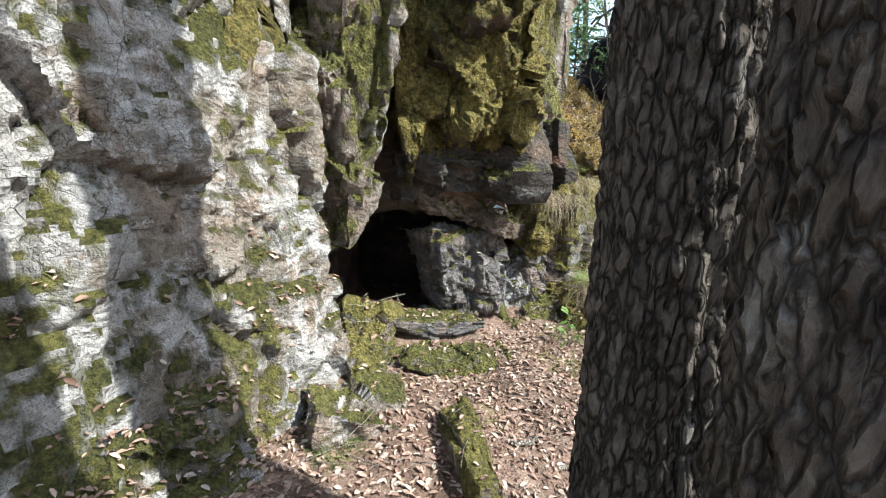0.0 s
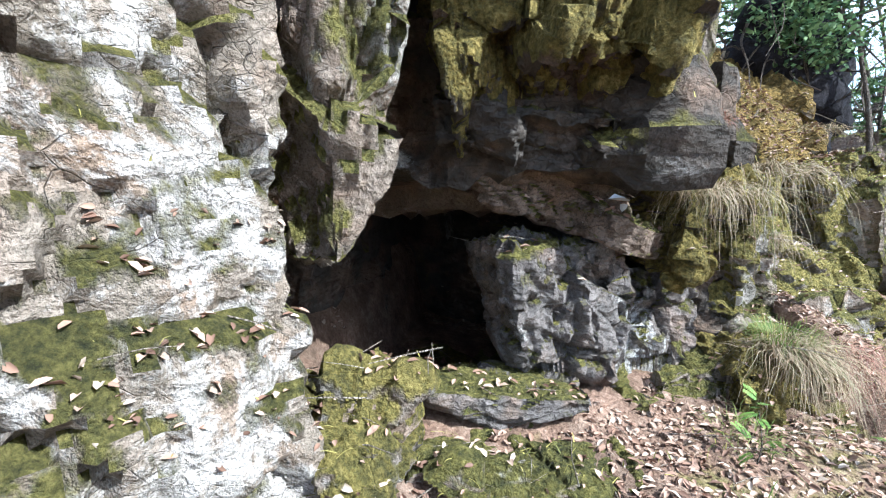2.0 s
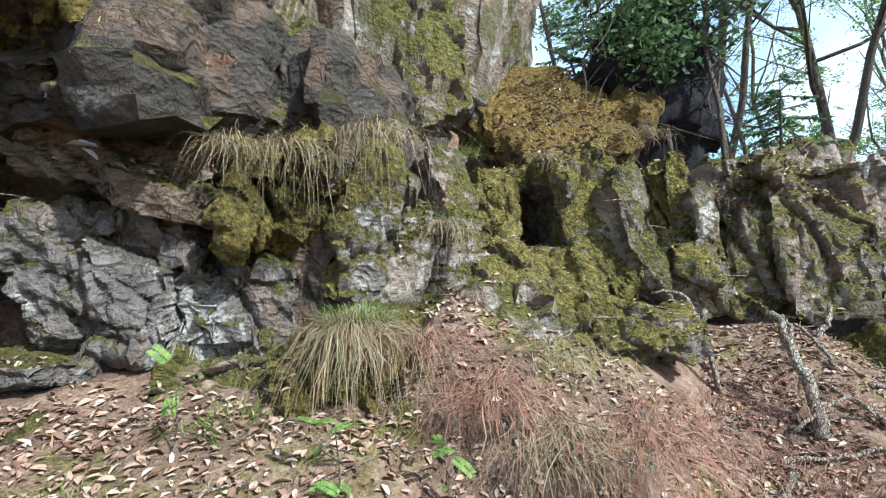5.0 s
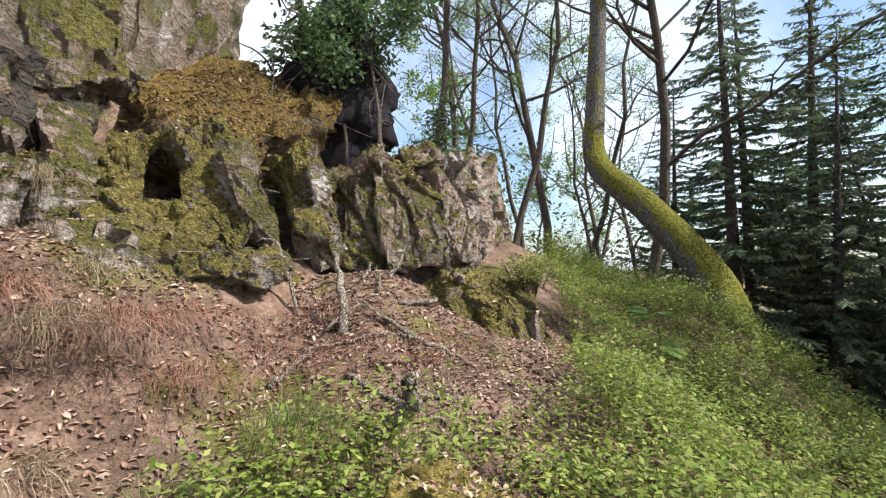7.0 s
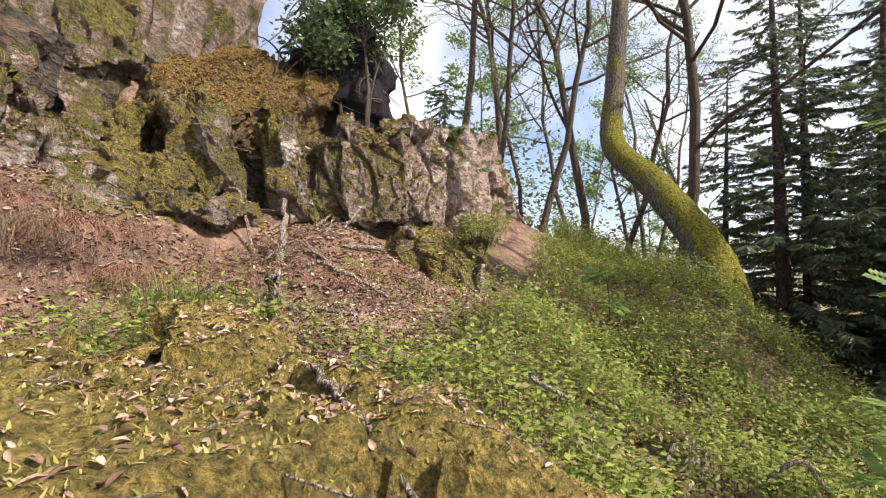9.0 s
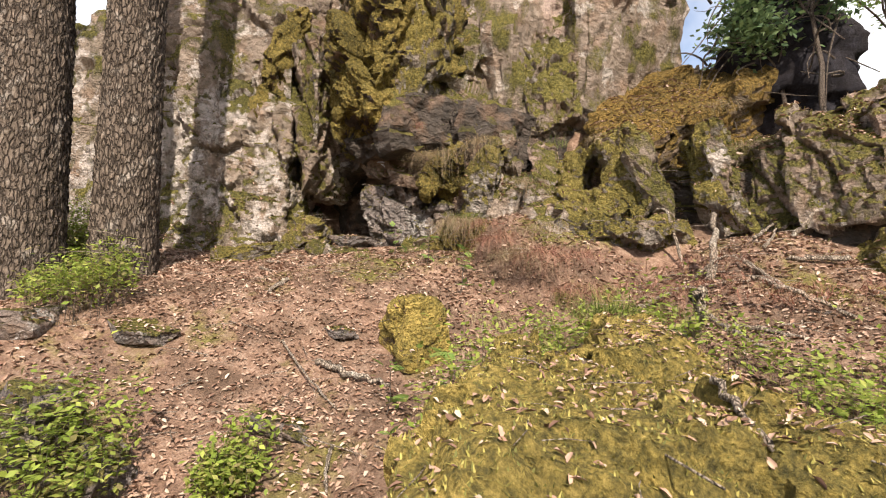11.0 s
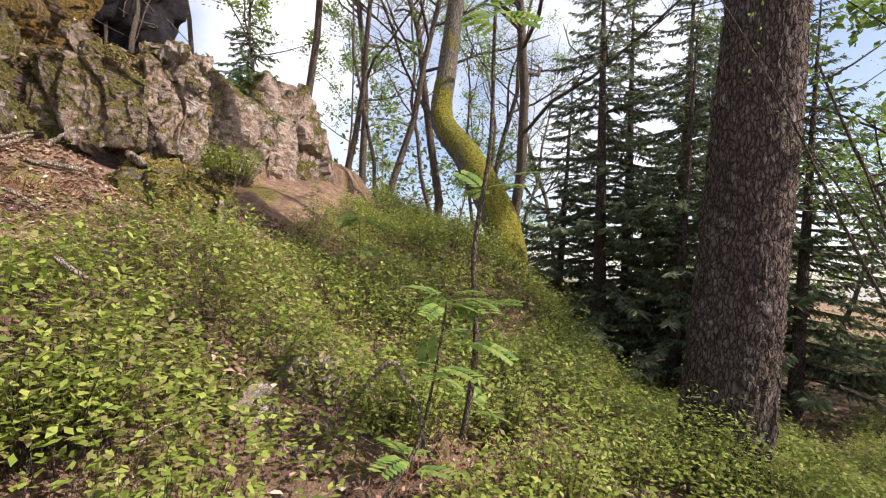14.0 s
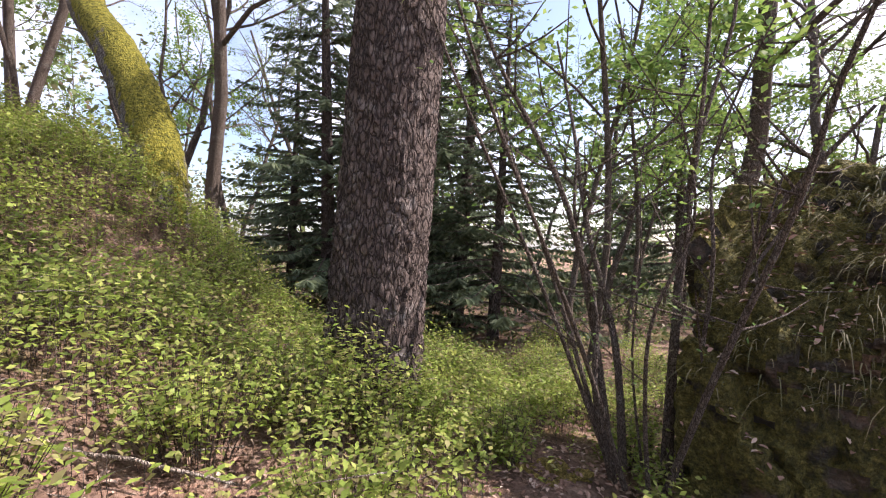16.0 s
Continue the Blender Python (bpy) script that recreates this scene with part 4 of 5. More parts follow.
def bushy(x, y):
    """Where bilberry grows: 0 to 1."""
    edge = np.interp(x, [3.2, 4.0, 4.8, 5.3, 6.0, 8.0, 12], [3.5, 3.6, 2.9, 2.75, 2.9, 3.6, 5.0])
    top = np.interp(x, [3.2, 4.2, 4.7, 5.2, 6.0, 12], [3.75, 4.3, 4.9, 7.5, 12, 12])
    a = np.clip((y - edge) / 0.3, 0, 1) * np.clip((top - y) / 0.4, 0, 1) * np.clip((x - 3.1) / 0.5, 0, 1)
    thin = np.interp(x, [5.2, 6.2, 7.0, 8.5, 12], [2.7, 3.9, 4.7, 4.4, 5.0])
    a = a * np.where((x > 5.2) & (y < thin + 0.15 * np.sin(5 * x)), 0.18, 1.0)
    w = 0.5 + 0.5 * np.sin(2.9 * x + 1.1 * y + 1.2 * np.sin(1.7 * y)) * np.sin(2.7 * y - 0.8 * x + np.sin(2.1 * x))
    low = np.clip((y - 3.0 - 0.12 * (x - 5)) / 1.6, 0.0, 1) if np.ndim(y) else 1
    return np.clip(a * (0.4 + 0.85 * w) * (0.6 + 0.55 * np.maximum(low, (x < 5.4))), 0, 1)


def build_bilberry():
    rng = np.random.default_rng(40)
    x, y = scatter_xy(rng, 40000, 3.0, 11, 2.2, 10.5, lambda a, b, u: u < bushy(a, b) ** 0.8 * 0.95)
    ex, ey = scatter_xy(rng, 30000, -1.2, 9, 0.2, 4.4, lambda a, b, u: (blob(a, b, 0.0, 0.6, 0.5, 0.5) < 1) | (blob(a, b, 1.2, 0.9, 0.4, 0.3) < 1) | (blob(a, b, 3.3, 3.4, 0.5, 0.3) < 1) | (blob(a, b, 2.95, 1.62, 0.16, 0.12) < 1) | (blob(a, b, 3.52, 2.36, 0.26, 0.16) < 1) | (blob(a, b, 3.35, 2.75, 0.35, 0.2) < 1) | (blob(a, b, 2.7, 1.05, 0.3, 0.22) < 1))
    tx, ty = scatter_xy(rng, 17000, 6.5, 14, 1.5, 9, lambda a, b, u: (u < 0.8) & (blob(a, b, 7.2, 2.2, 1.0, 1.0) > 1) & (np.abs(b - 2.6 - (a - 7.3) * 0.75) > 0.35 + 0.05 * np.sin(5 * a)) & (b < 3.8 + (a - 8) * 0.9) & (b > 1.6 + 0.25 * (a - 7)) & (np.sin(3.1 * a + 2 * b) * np.sin(2.7 * b - a) > -0.45))
    x, y = np.concatenate([x, ex, tx]), np.concatenate([y, ey, ty])
    z = ground_z(x, y)
    h = rng.uniform(0.32, 0.52, len(x)) * (0.45 + 0.95 * (0.5 + 0.5 * np.sin(2.9 * x + 1.1 * y + 1.2 * np.sin(1.7 * y)) * np.sin(2.7 * y - 0.8 * x + np.sin(2.1 * x))))
    roots = np.stack([x, y, z - 0.02], 1)
    a = rng.uniform(0, 2 * math.pi, len(x))
    heads = np.stack([np.cos(a), np.sin(a)], 1)
    lean = rng.uniform(0, 0.5, len(x))
    sv, sf = blades(roots, heads, lean, h, np.full(len(x), 0.0018), rng, 0.05, 2)
    ob = new("bilberry_stems", mesh_of("bilberry_stems", sv, sf, M_TWIG))
    tagged(ob, "thin brown bilberry stems on the slope", "shrub", kind="stuff")
    k = 10
    t = rng.uniform(0.42, 1.05, (len(x), k))
    L = h[:, None]
    px = roots[:, None, 0] + heads[:, 0, None] * lean[:, None] * (t - 0.25 * t ** 2) * L
    py = roots[:, None, 1] + heads[:, 1, None] * lean[:, None] * (t - 0.25 * t ** 2) * L
    pz = roots[:, None, 2] + t * L * np.maximum(0.05, 1 - lean[:, None] * 0.6)
    pos = np.stack([px, py, pz], -1).reshape(-1, 3) + rng.normal(0, 0.022, (len(x) * k, 3))
    n = len(pos)
    v, f = spread(SMALL_V, SMALL_F, pos, turns(n, rng, 0.6), rng.uniform(0.022, 0.046, n))
    ob = new("bilberry_leaves", mesh_of("bilberry_leaves", v, f, M_BERRY))
    tagged(ob, "fresh green bilberry foliage covering the slope", "shrub", kind="stuff")


def surface_points(rng, n, x0, x1, y0, y1, keep):
    """Points dropped from above on to whatever lies there."""
    x, y = scatter_xy(rng, n, x0, x1, y0, y1, keep)
    dg = bpy.context.evaluated_depsgraph_get()
    out = []
    for a, b in zip(x, y):
        top = 2.6 if b > 4.9 and a > 1.4 else 1.3
        hit, p, nrm, _, ob, _ = scene.ray_cast(dg, Vector((a, b, top)), Vector((0, 0, -1)))
        if hit and nrm.z > 0.3 and (ob.name[:4] != "boul" or rng.random() < 0.22) and ob.name.split(".")[0] in ("ground", "boulder", "cliff_rock", "stone"):
            out.append(p)
    return np.array([tuple(p) for p in out])


def build_litter():
    rng = np.random.default_rng(41)

    def keep(x, y, u):
        bush = bushy(x, y)
        return u < np.where(blob(x, y, 4.22, 2.55, 1.0, 0.9) < 1, np.where(blob(x, y, 4.1, 2.75, 0.6, 0.42) < 1, 1.0, 0.4), np.where(x < 5.2, 1.0, 0.5)) * (1 - 0.5 * bush)

    p = surface_points(rng, 100000, -1.5, 10.5, -0.2, 6.6, keep)
    n = len(p)
    v, f = spread(LEAF_V, LEAF_F, p + np.array([0, 0, 0.008]), turns(n, rng, 0.5), np.where(blob(p[:, 0], p[:, 1], 4.22, 2.55, 1.1, 1.0) < 1, rng.uniform(0.015, 0.035, n), np.where((p[:, 1] < 3.0) & (p[:, 0] > 0.9), rng.uniform(0.018, 0.042, n), rng.uniform(0.022, 0.052, n))))
    ob = new("leaf_litter", mesh_of("leaf_litter", v, f, M_LITTER))
    tagged(ob, "curled brown dead leaves strewn over the ground", "leaves", kind="stuff")


def build_undergrowth():
    """Low leafy brush under the trees further off."""
    rng = np.random.default_rng(43)
    x, y = scatter_xy(rng, 6500, -4, 40, 5, 45, lambda a, b, u: (a > 9.5 + 0.2 * (b - 8) - 3.5 * (b > 9.5) - 0.25 * (b > 12) * (b - 12) * 2) & ((a > 10.8) | (b > 8.5)) & (u < 1.2 / (1 + 0.04 * ((a - 8) ** 2 + (b - 8) ** 2) ** 0.5)))
    k = 20
    c = np.stack([x, y, ground_z(x, y)], 1)
    s = rng.uniform(0.3, 0.9, len(x)) * (0.5 + 0.05 * np.hypot(x - 8, y - 4))
    p = c[:, None, :] + rng.normal(0, 1, (len(x), k, 3)) * (s[:, None, None] * np.array([0.4, 0.4, 0.3])) + np.array([0, 0, 0.35]) * s[:, None, None]
    p = p.reshape(-1, 3)
    n = len(p)
    size = np.repeat(0.05 + 0.006 * np.hypot(x - 8, y - 4), k) * rng.uniform(0.6, 1.3, n)
    v, f = spread(SMALL_V, SMALL_F, p, turns(n, rng, 0.9), size)
    k = 3400
    a, d = rng.uniform(-0.9, 1.75, k), rng.uniform(15, 42, k)
    c = np.stack([7 + d * np.cos(a), 4 + d * np.sin(a)], 1)
    ok = (c[:, 1] > 5.5) | (c[:, 0] > 17)
    c = c[ok]
    top = rng.uniform(0, 1, len(c)) ** 1.6 * 5.5
    q = np.stack([c[:, 0], c[:, 1], ground_z(c[:, 0], c[:, 1]) + top], 1)
    q = (q[:, None, :] + rng.normal(0, 0.55, (len(q), 11, 3))).reshape(-1, 3)
    v2, f2 = spread(SMALL_V, SMALL_F, q, turns(len(q), rng, 0.9), rng.uniform(0.16, 0.34, len(q)))
    tagged(new("far_foliage", mesh_of("far_foliage", v2, f2, M_BRUSH)), "hazy green foliage of the woods further off", "foliage", kind="stuff")
    tagged(new("undergrowth", mesh_of("undergrowth", v, f, M_BRUSH)), "dull green and brown brush under the trees", "shrub", kind="stuff")


M_BRUSH = leaf_mat("brush_leaves", (0.10, 0.13, 0.05), (0.20, 0.26, 0.08), (0.22, 0.17, 0.11), (0.14, 0.19, 0.06), trans=0.3)
build_bilberry()
build_undergrowth()
bpy.context.view_layer.update()
build_litter()

# ---- grass, stalks, sticks and saplings ----
def drop_z(x, y, top=6.0):
    hit, p, nrm, _, ob, _ = scene.ray_cast(bpy.context.evaluated_depsgraph_get(), Vector((x, y, top)), Vector((0, 0, -1)))
    return p.z if hit else float(ground_z(x, y))


def tussock(x, y, z, r, length, n, seed, mat, label, droop=1.1, toward=None, cap=True, name="grass_tussock"):
    """A clump of hanging grass. toward: heading in degrees to which the blades lean."""
    rng = np.random.default_rng(seed)
    e = base(name, x, y, z, label, "grass", "tufts of grass about the rocks")
    a = rng.uniform(0, 2 * math.pi, n)
    if toward is not None:
        a = radians(toward) + rng.normal(0, 0.7, n)
    d = np.sqrt(rng.uniform(0, 1, n)) * r
    roots = np.stack([np.cos(a) * d, np.sin(a) * d, 0.25 * r * (1 - (d / r) ** 2)], 1)
    turned = a + rng.normal(0, 0.6, n)
    turned += 0.9 * np.sin(d * 31 + a * 5)
    heads = np.stack([np.cos(turned), np.sin(turned)], 1)
    v, f = blades(roots, heads, rng.uniform(0.0, 0.95, n), length * rng.uniform(0.2, 1.25, n) ** 1.2, rng.uniform(0.0009, 0.0024, n), rng, droop, 5)
    v += 0.012 * rng.normal(size=(n, 1, 3)).repeat(12, 1).reshape(-1, 3) + 0.010 * np.sin(v[:, [2, 0, 1]] * 45 + 3)
    fit_stuff("dry_grass", mesh_of("dry_grass", v, f, mat), e)
    if cap:
        k = n // 2
        a = rng.uniform(0, 2 * math.pi, k)
        d = np.sqrt(rng.uniform(0, 1, k)) * r * 0.8
        roots = np.stack([np.cos(a) * d, np.sin(a) * d, 0.2 * r * np.ones(k)], 1)
        heads = np.stack([np.cos(a), np.sin(a)], 1)
        v, f = blades(roots, heads, rng.uniform(0.1, 0.7, k), length * rng.uniform(0.25, 0.6, k), rng.uniform(0.001, 0.002, k), rng, 0.5, 4)
        fit_stuff("green_grass", mesh_of("green_grass", v, f, M_GRASS), e)
    return e


TUSSOCKS = [
    (1.27, 3.86, 0.72, 0.20, 0.42, 900, "dry", -80, "big drooping tussock of straw and green grass"),
    (0.90, 3.92, 1.62, 0.24, 0.50, 260, "dry", -75, "long dry grass hanging from a rock ledge"),
    (1.18, 4.18, 1.55, 0.24, 0.50, 260, "dry", -80, "wispy dry grass hanging down the mossy rock"),
    (1.42, 4.55, 1.40, 0.12, 0.34, 200, "dry", -85, "dry grass tuft at the lip of the ledge"),
    (0.80, 3.72, 1.66, 0.14, 0.34, 220, "dry", -100, "tangled dry grass at the edge of the overhang"),
    (1.85, 5.05, 1.42, 0.10, 0.20, 140, "dry", -90, "small dry grass tuft on a rib of rock"),
    (2.75, 6.0, 1.65, 0.22, 0.30, 320, "dry", None, "heap of dry grass on the rock shelf"),
    (2.45, 6.2, 1.75, 0.20, 0.28, 260, "dry", None, "dry grass heap below the upturned roots"),
    (1.35, 5.0, 1.72, 0.12, 0.22, 160, "green", None, "green grass tuft on the ledge"),
    (0.2, 3.1, 3.2, 0.12, 0.3, 160, "dry", -90, "dry grass tuft on the moss-draped block"),
    (0.95, 2.95, 0.2, 0.10, 0.22, 140, "green", None, "green grass tuft in the leaf litter"),
    (1.0, 3.45, 0.36, 0.13, 0.24, 200, "green", None, "grassy plant at the foot of the rock"),
    (-0.45, 2.0, 0.22, 0.13, 0.2, 260, "green", None, "fresh green grass beside a white stone"),
    (2.2, 3.45, -0.02, 0.16, 0.32, 320, "dry", None, "upright dry grass on the slope"),
    (2.65, 3.55, -0.08, 0.2, 0.34, 360, "green", None, "grass and shoots on the slope"),
    (3.15, 3.6, -0.2, 0.2, 0.36, 360, "green", None, "green shoots mixed with dry stems"),
    (1.3, 2.35, 0.0, 0.1, 0.16, 120, "dry", None, "low dry grass on the path edge"),
    (4.1, 5.3, 0.32, 0.16, 0.26, 220, "dry", -70, "dry grass over the mossy boulder"),
    (-1.2, 0.95, 0.4, 0.2, 0.5, 120, "dry", -10, "long pale grass stems leaning over the litter"),
]
bpy.context.view_layer.update()
for i, (x, y, z, r, L, n, kind, to, label) in enumerate(TUSSOCKS):
    zz = drop_z(x, y, z + 0.35)
    tussock(x, y, (zz if abs(zz - z) < 0.45 else z) - 0.02, r, L, n, 100 + i, M_STRAW if kind == "dry" else M_GRASS, label, 1.1 if kind == "dry" else 0.5, to, cap=(i % 3 == 0))

for i, (x, y, r, n) in enumerate([(1.55, 3.95, 0.2, 240), (1.8, 3.92, 0.24, 380), (2.05, 3.95, 0.26, 420), (2.3, 3.98, 0.24, 360), (2.5, 4.12, 0.22, 260), (1.95, 4.3, 0.3, 260), (2.35, 4.35, 0.26, 220)]):
    tussock(x, y, drop_z(x, y, 1.0) - 0.02, r, 0.36, n, 150 + i, M_REDDISH if i % 3 != 2 else M_STRAW, "curtain of red-brown dead stalks hanging over the bank" if i % 3 != 2 else "dry pale stalks hanging over the bank", 0.95, -75, False, "dead_bracken")
e = tussock(2.75, 4.45, drop_z(2.75, 4.45, 1.0), 0.4, 0.36, 620, 151, M_REDDISH, "tangle of red-brown dead stems below the hollow", 0.8, None, False, "dead_bracken")
e = tussock(3.4, 4.6, drop_z(3.4, 4.6, 1.0), 0.5, 0.34, 620, 152, M_REDDISH, "matted red-brown bracken among the leaves", 0.8, None, False, "dead_bracken")
for i, (x, y, rad, n) in enumerate([(2.65, 4.75, 0.25, 260), (3.1, 4.95, 0.35, 320), (3.8, 4.9, 0.4, 360), (3.0, 4.2, 0.35, 300), (6.6, 3.9, 0.4, 220), (7.2, 3.6, 0.4, 220), (6.2, 3.4, 0.35, 200)]):
    tussock(x, y, drop_z(x, y, 0.8) - 0.01, rad, 0.3, n, 170 + i, M_REDDISH, "tangled brown dead stems in the leaf litter", 0.7, None, False, "dead_bracken")
e = tussock(0.82, 3.62, 1.62, 0.08, 0.14, 120, 153, M_REDDISH, "withered red-brown leaves at the overhang's edge", 0.7, -90, False, "dead_bracken")


def stick(pts, r, label, mat=None, name="dead_branch"):
    path = smooth_path(pts, 14)
    rng = np.random.default_rng(int(abs(pts[0][0]) * 1000) + 7)
    path = path + rng.normal(0, r * 0.35, path.shape)
    rr = r * np.linspace(1, 0.55, 14) * rng.uniform(0.85, 1.15, 14)
    v, f = tube(path, rr, 8)
    v = np.concatenate([v, path[:1], path[-1:]])
    caps = np.array([(len(v) - 2, k, (k + 1) % 8, (k + 1) % 8) for k in range(8)])
    o = 13 * 8
    bm = bmesh.new()
    bv = [bm.verts.new(p - np.array(pts[0])) for p in v]
    for q in f:
        bm.faces.new([bv[i] for i in q])
    for k in range(8):
        bm.faces.new([bv[-2], bv[k], bv[(k + 1) % 8]])
        bm.faces.new([bv[-1], bv[o + (k + 1) % 8], bv[o + k]])
    bmesh.ops.recalc_face_normals(bm, faces=bm.faces)
    me = bpy.data.meshes.new(name)
    bm.to_mesh(me)
    bm.free()
    me.materials.append(mat or M_DEAD)
    me.polygons.foreach_set("use_smooth", np.ones(len(me.polygons), bool))
    ob = new(name, me)
    ob.location = pts[0]
    return tagged(ob, label, "branch")


def lying(x0, y0, x1, y1, r, label, lift0=0.0, lift1=0.0, mat=None, sag=0.0):
    z0, z1 = drop_z(x0, y0, 1.2) + r * 0.6 + lift0, drop_z(x1, y1, 1.2) + r * 0.6 + lift1
    xm, ym = (x0 + x1) / 2 + 0.02, (y0 + y1) / 2 - 0.02
    zm = max((z0 + z1) / 2 - sag, drop_z(xm, ym, 1.2) + r * 0.5)
    return stick([(x0, y0, z0), (xm, ym, zm), (x1, y1, z1)], r, label, mat)


lying(3.12, 4.75, 3.0, 5.05, 0.035, "short upright grey dead stump leaning on the slope", 0, 0.30)
lying(2.75, 5.0, 2.45, 5.1, 0.015, "pale dead stick poking from the hollow", 0, 0.08)
for i, (x, y, a, ln) in enumerate([(3.0, 4.75, 20, 0.4), (3.3, 5.15, 100, 0.35), (3.6, 4.75, 150, 0.45), (2.8, 4.35, 60, 0.3), (3.9, 5.15, 30, 0.35), (3.15, 5.3, 80, 0.25), (3.5, 4.3, 10, 0.35)]):
    lying(x, y, x + ln * math.cos(radians(a)), y + ln * math.sin(radians(a)), 0.011 + 0.003 * (i % 4), "bare pale stick among the red-brown litter", 0.02, 0.03 * (i % 3))
lying(3.72, 5.4, 3.45, 5.15, 0.022, "bare pale stick lying on the leaves", 0.03, 0.0)
lying(3.9, 5.75, 3.9, 5.62, 0.04, "short broken stub standing below the cliff", 0, 0.28)
lying(3.35, 5.5, 3.45, 5.62, 0.02, "thin broken grey stub below the cliff", 0, 0.22)
lying(3.2, 4.45, 3.75, 4.15, 0.022, "fallen branch on red-brown litter")
lying(2.9, 4.6, 3.4, 4.75, 0.012, "thin twig crossing the litter", 0.02, 0.04)
lying(3.55, 4.45, 3.95, 4.75, 0.018, "mossy stick on the slope")
lying(3.4, 3.95, 3.62, 3.78, 0.05, "crumbling orange-brown rotten stump", 0.05, 0.02)
lying(2.25, 2.15, 2.65, 2.42, 0.022, "split pale branch on the path")
lying(1.25, 2.2, 1.45, 2.02, 0.02, "weathered stick on the trampled litter")
lying(2.0, 2.0, 2.7, 2.12, 0.008, "thin twig on the path")
lying(3.0, 2.0, 3.2, 1.92, 0.01, "short twig on the path")
lying(3.75, 2.6, 4.15, 2.3, 0.007, "thin twig across the mossy outcrop")
lying(4.30, 2.62, 4.62, 2.42, 0.013, "flaking twig on the golden moss")
lying(0.4, 2.2, 0.55, 2.28, 0.014, "short pale stick at the end of the slab")
lying(0.62, 2.1, 0.85, 2.2, 0.012, "thin pale stick in the litter")
lying(5.9, 3.9, 6.3, 3.75, 0.014, "crooked red-brown branch under the bilberry", 0.04, 0.06)
lying(6.2, 3.3, 6.7, 3.6, 0.010, "thin dead branch among leaves", 0.1, 0.04)
lying(4.9, 3.5, 5.05, 3.45, 0.012, "short pale broken stick among shrubs", 0.05, 0.14)
lying(8.0, 3.2, 8.7, 3.5, 0.010, "twig beside the footpath")
lying(6.9, 4.2, 7.6, 4.0, 0.010, "dead branch lying on the slope", 0.05, 0.1)


def fine_twigs():
    rng = np.random.default_rng(61)
    x, y = scatter_xy(rng, 2600, -0.8, 9, 0.5, 5.6, lambda a, b, u: u < np.where((a > 2.4) & (a < 4.4) & (b > 4), 1.0, np.where(bushy(a, b) > 0.3, 0.15, 0.55)))
    p = np.array([(a, b, drop_z(a, b, 1.2) + 0.012) for a, b in zip(x, y)])
    n = len(p)
    v, f = tube([(-0.5, 0, 0), (0, 0.05, 0.03), (0.5, 0, 0)], [0.012, 0.011, 0.006], 3)
    v, f = spread(v, f, p, turns(n, rng, 0.16), rng.uniform(0.06, 0.28, n))
    tagged(new("twig_litter", mesh_of("twig_litter", v, f, M_DEAD)), "fine dead twigs and needles among the leaves", "twigs", kind="stuff")


fine_twigs()


def moss_tufts():
    """Short fringe of moss on the outcrop that the walk passes closest."""
    rng = np.random.default_rng(62)
    x, y = scatter_xy(rng, 17000, 3.2, 5.2, 1.7, 3.4, lambda a, b, u: blob(a, b, 4.22, 2.55, 0.98, 0.85) < 1)
    dg = bpy.context.evaluated_depsgraph_get()
    keep = []
    for a, b in zip(x, y):
        hit, p, nrm, _, ob, _ = scene.ray_cast(dg, Vector((a, b, 0.2)), Vector((0, 0, -1)))
        if hit and p.z > -0.85:
            keep.append(tuple(p))
    p = np.array(keep)
    n = len(p)
    a = rng.uniform(0, 2 * math.pi, n)
    v, f = blades(p, np.stack([np.cos(a), np.sin(a)], 1), rng.uniform(0.2, 1.0, n), rng.uniform(0.012, 0.03, n), rng.uniform(0.0015, 0.004, n), rng, 0.3, 2)
    tagged(new("moss_fringe", mesh_of("moss_fringe", v, f, M_MOSS)), "golden-green moss fringe on the domed outcrop", "moss", kind="stuff")


moss_tufts()


def compound_leaf(m=7, length=0.16):
    """A rowan leaf: a stalk with leaflets in pairs."""
    vs, fs = [], []
    v, f = tube([(0, 0, 0), (length * 0.5, 0, 0.015), (length, 0, -0.01)], [0.0012, 0.001, 0.0006], 3)
    vs.append(v)
    fs.append(f)
    pos, rot, sc = [], [], []
    for i in range(m):
        u = 0.25 + 0.72 * i / (m - 1)
        for s in (-1, 1):
            a = s * radians(58)
            pos.append((length * u, 0, 0.012 * math.sin(u * 3)))
            ca, sa = math.cos(a), math.sin(a)
            rot.append([(ca, -sa, 0), (sa, ca, 0), (0, 0, 1)])
            sc.append(0.058 * (1 - 0.35 * abs(u - 0.55)))
    v2, f2 = spread(SMALL_V, SMALL_F, np.array(pos), np.array(rot), np.array(sc))
    return joined([(v, f), (v2, f2)])


ROWAN_V, ROWAN_F = compound_leaf()


def sapling(x, y, z, pts, r, label, leaf_spots, seed, size=1.0, name="sapling"):
    rng = np.random.default_rng(seed)
    e = base(name, x, y, z, label, "tree")
    path = smooth_path(pts, 24)
    v, f = tube(path, np.linspace(r, r * 0.4, 24), 8)
    part("stem", mesh_of("stem", v, f, M_TWIG, True), e)
    for u, k in leaf_spots:
        i = min(23, int(u * 23))
        p = np.repeat(path[i][None], k, 0) + rng.normal(0, 0.02, (k, 3))
        v, f = spread(ROWAN_V, ROWAN_F, p, turns(k, rng, 0.45), rng.uniform(0.7, 1.2, k) * size)
        fit_stuff("leaf_spray", mesh_of("leaf_spray", v, f, M_SPRING), e)
    return e


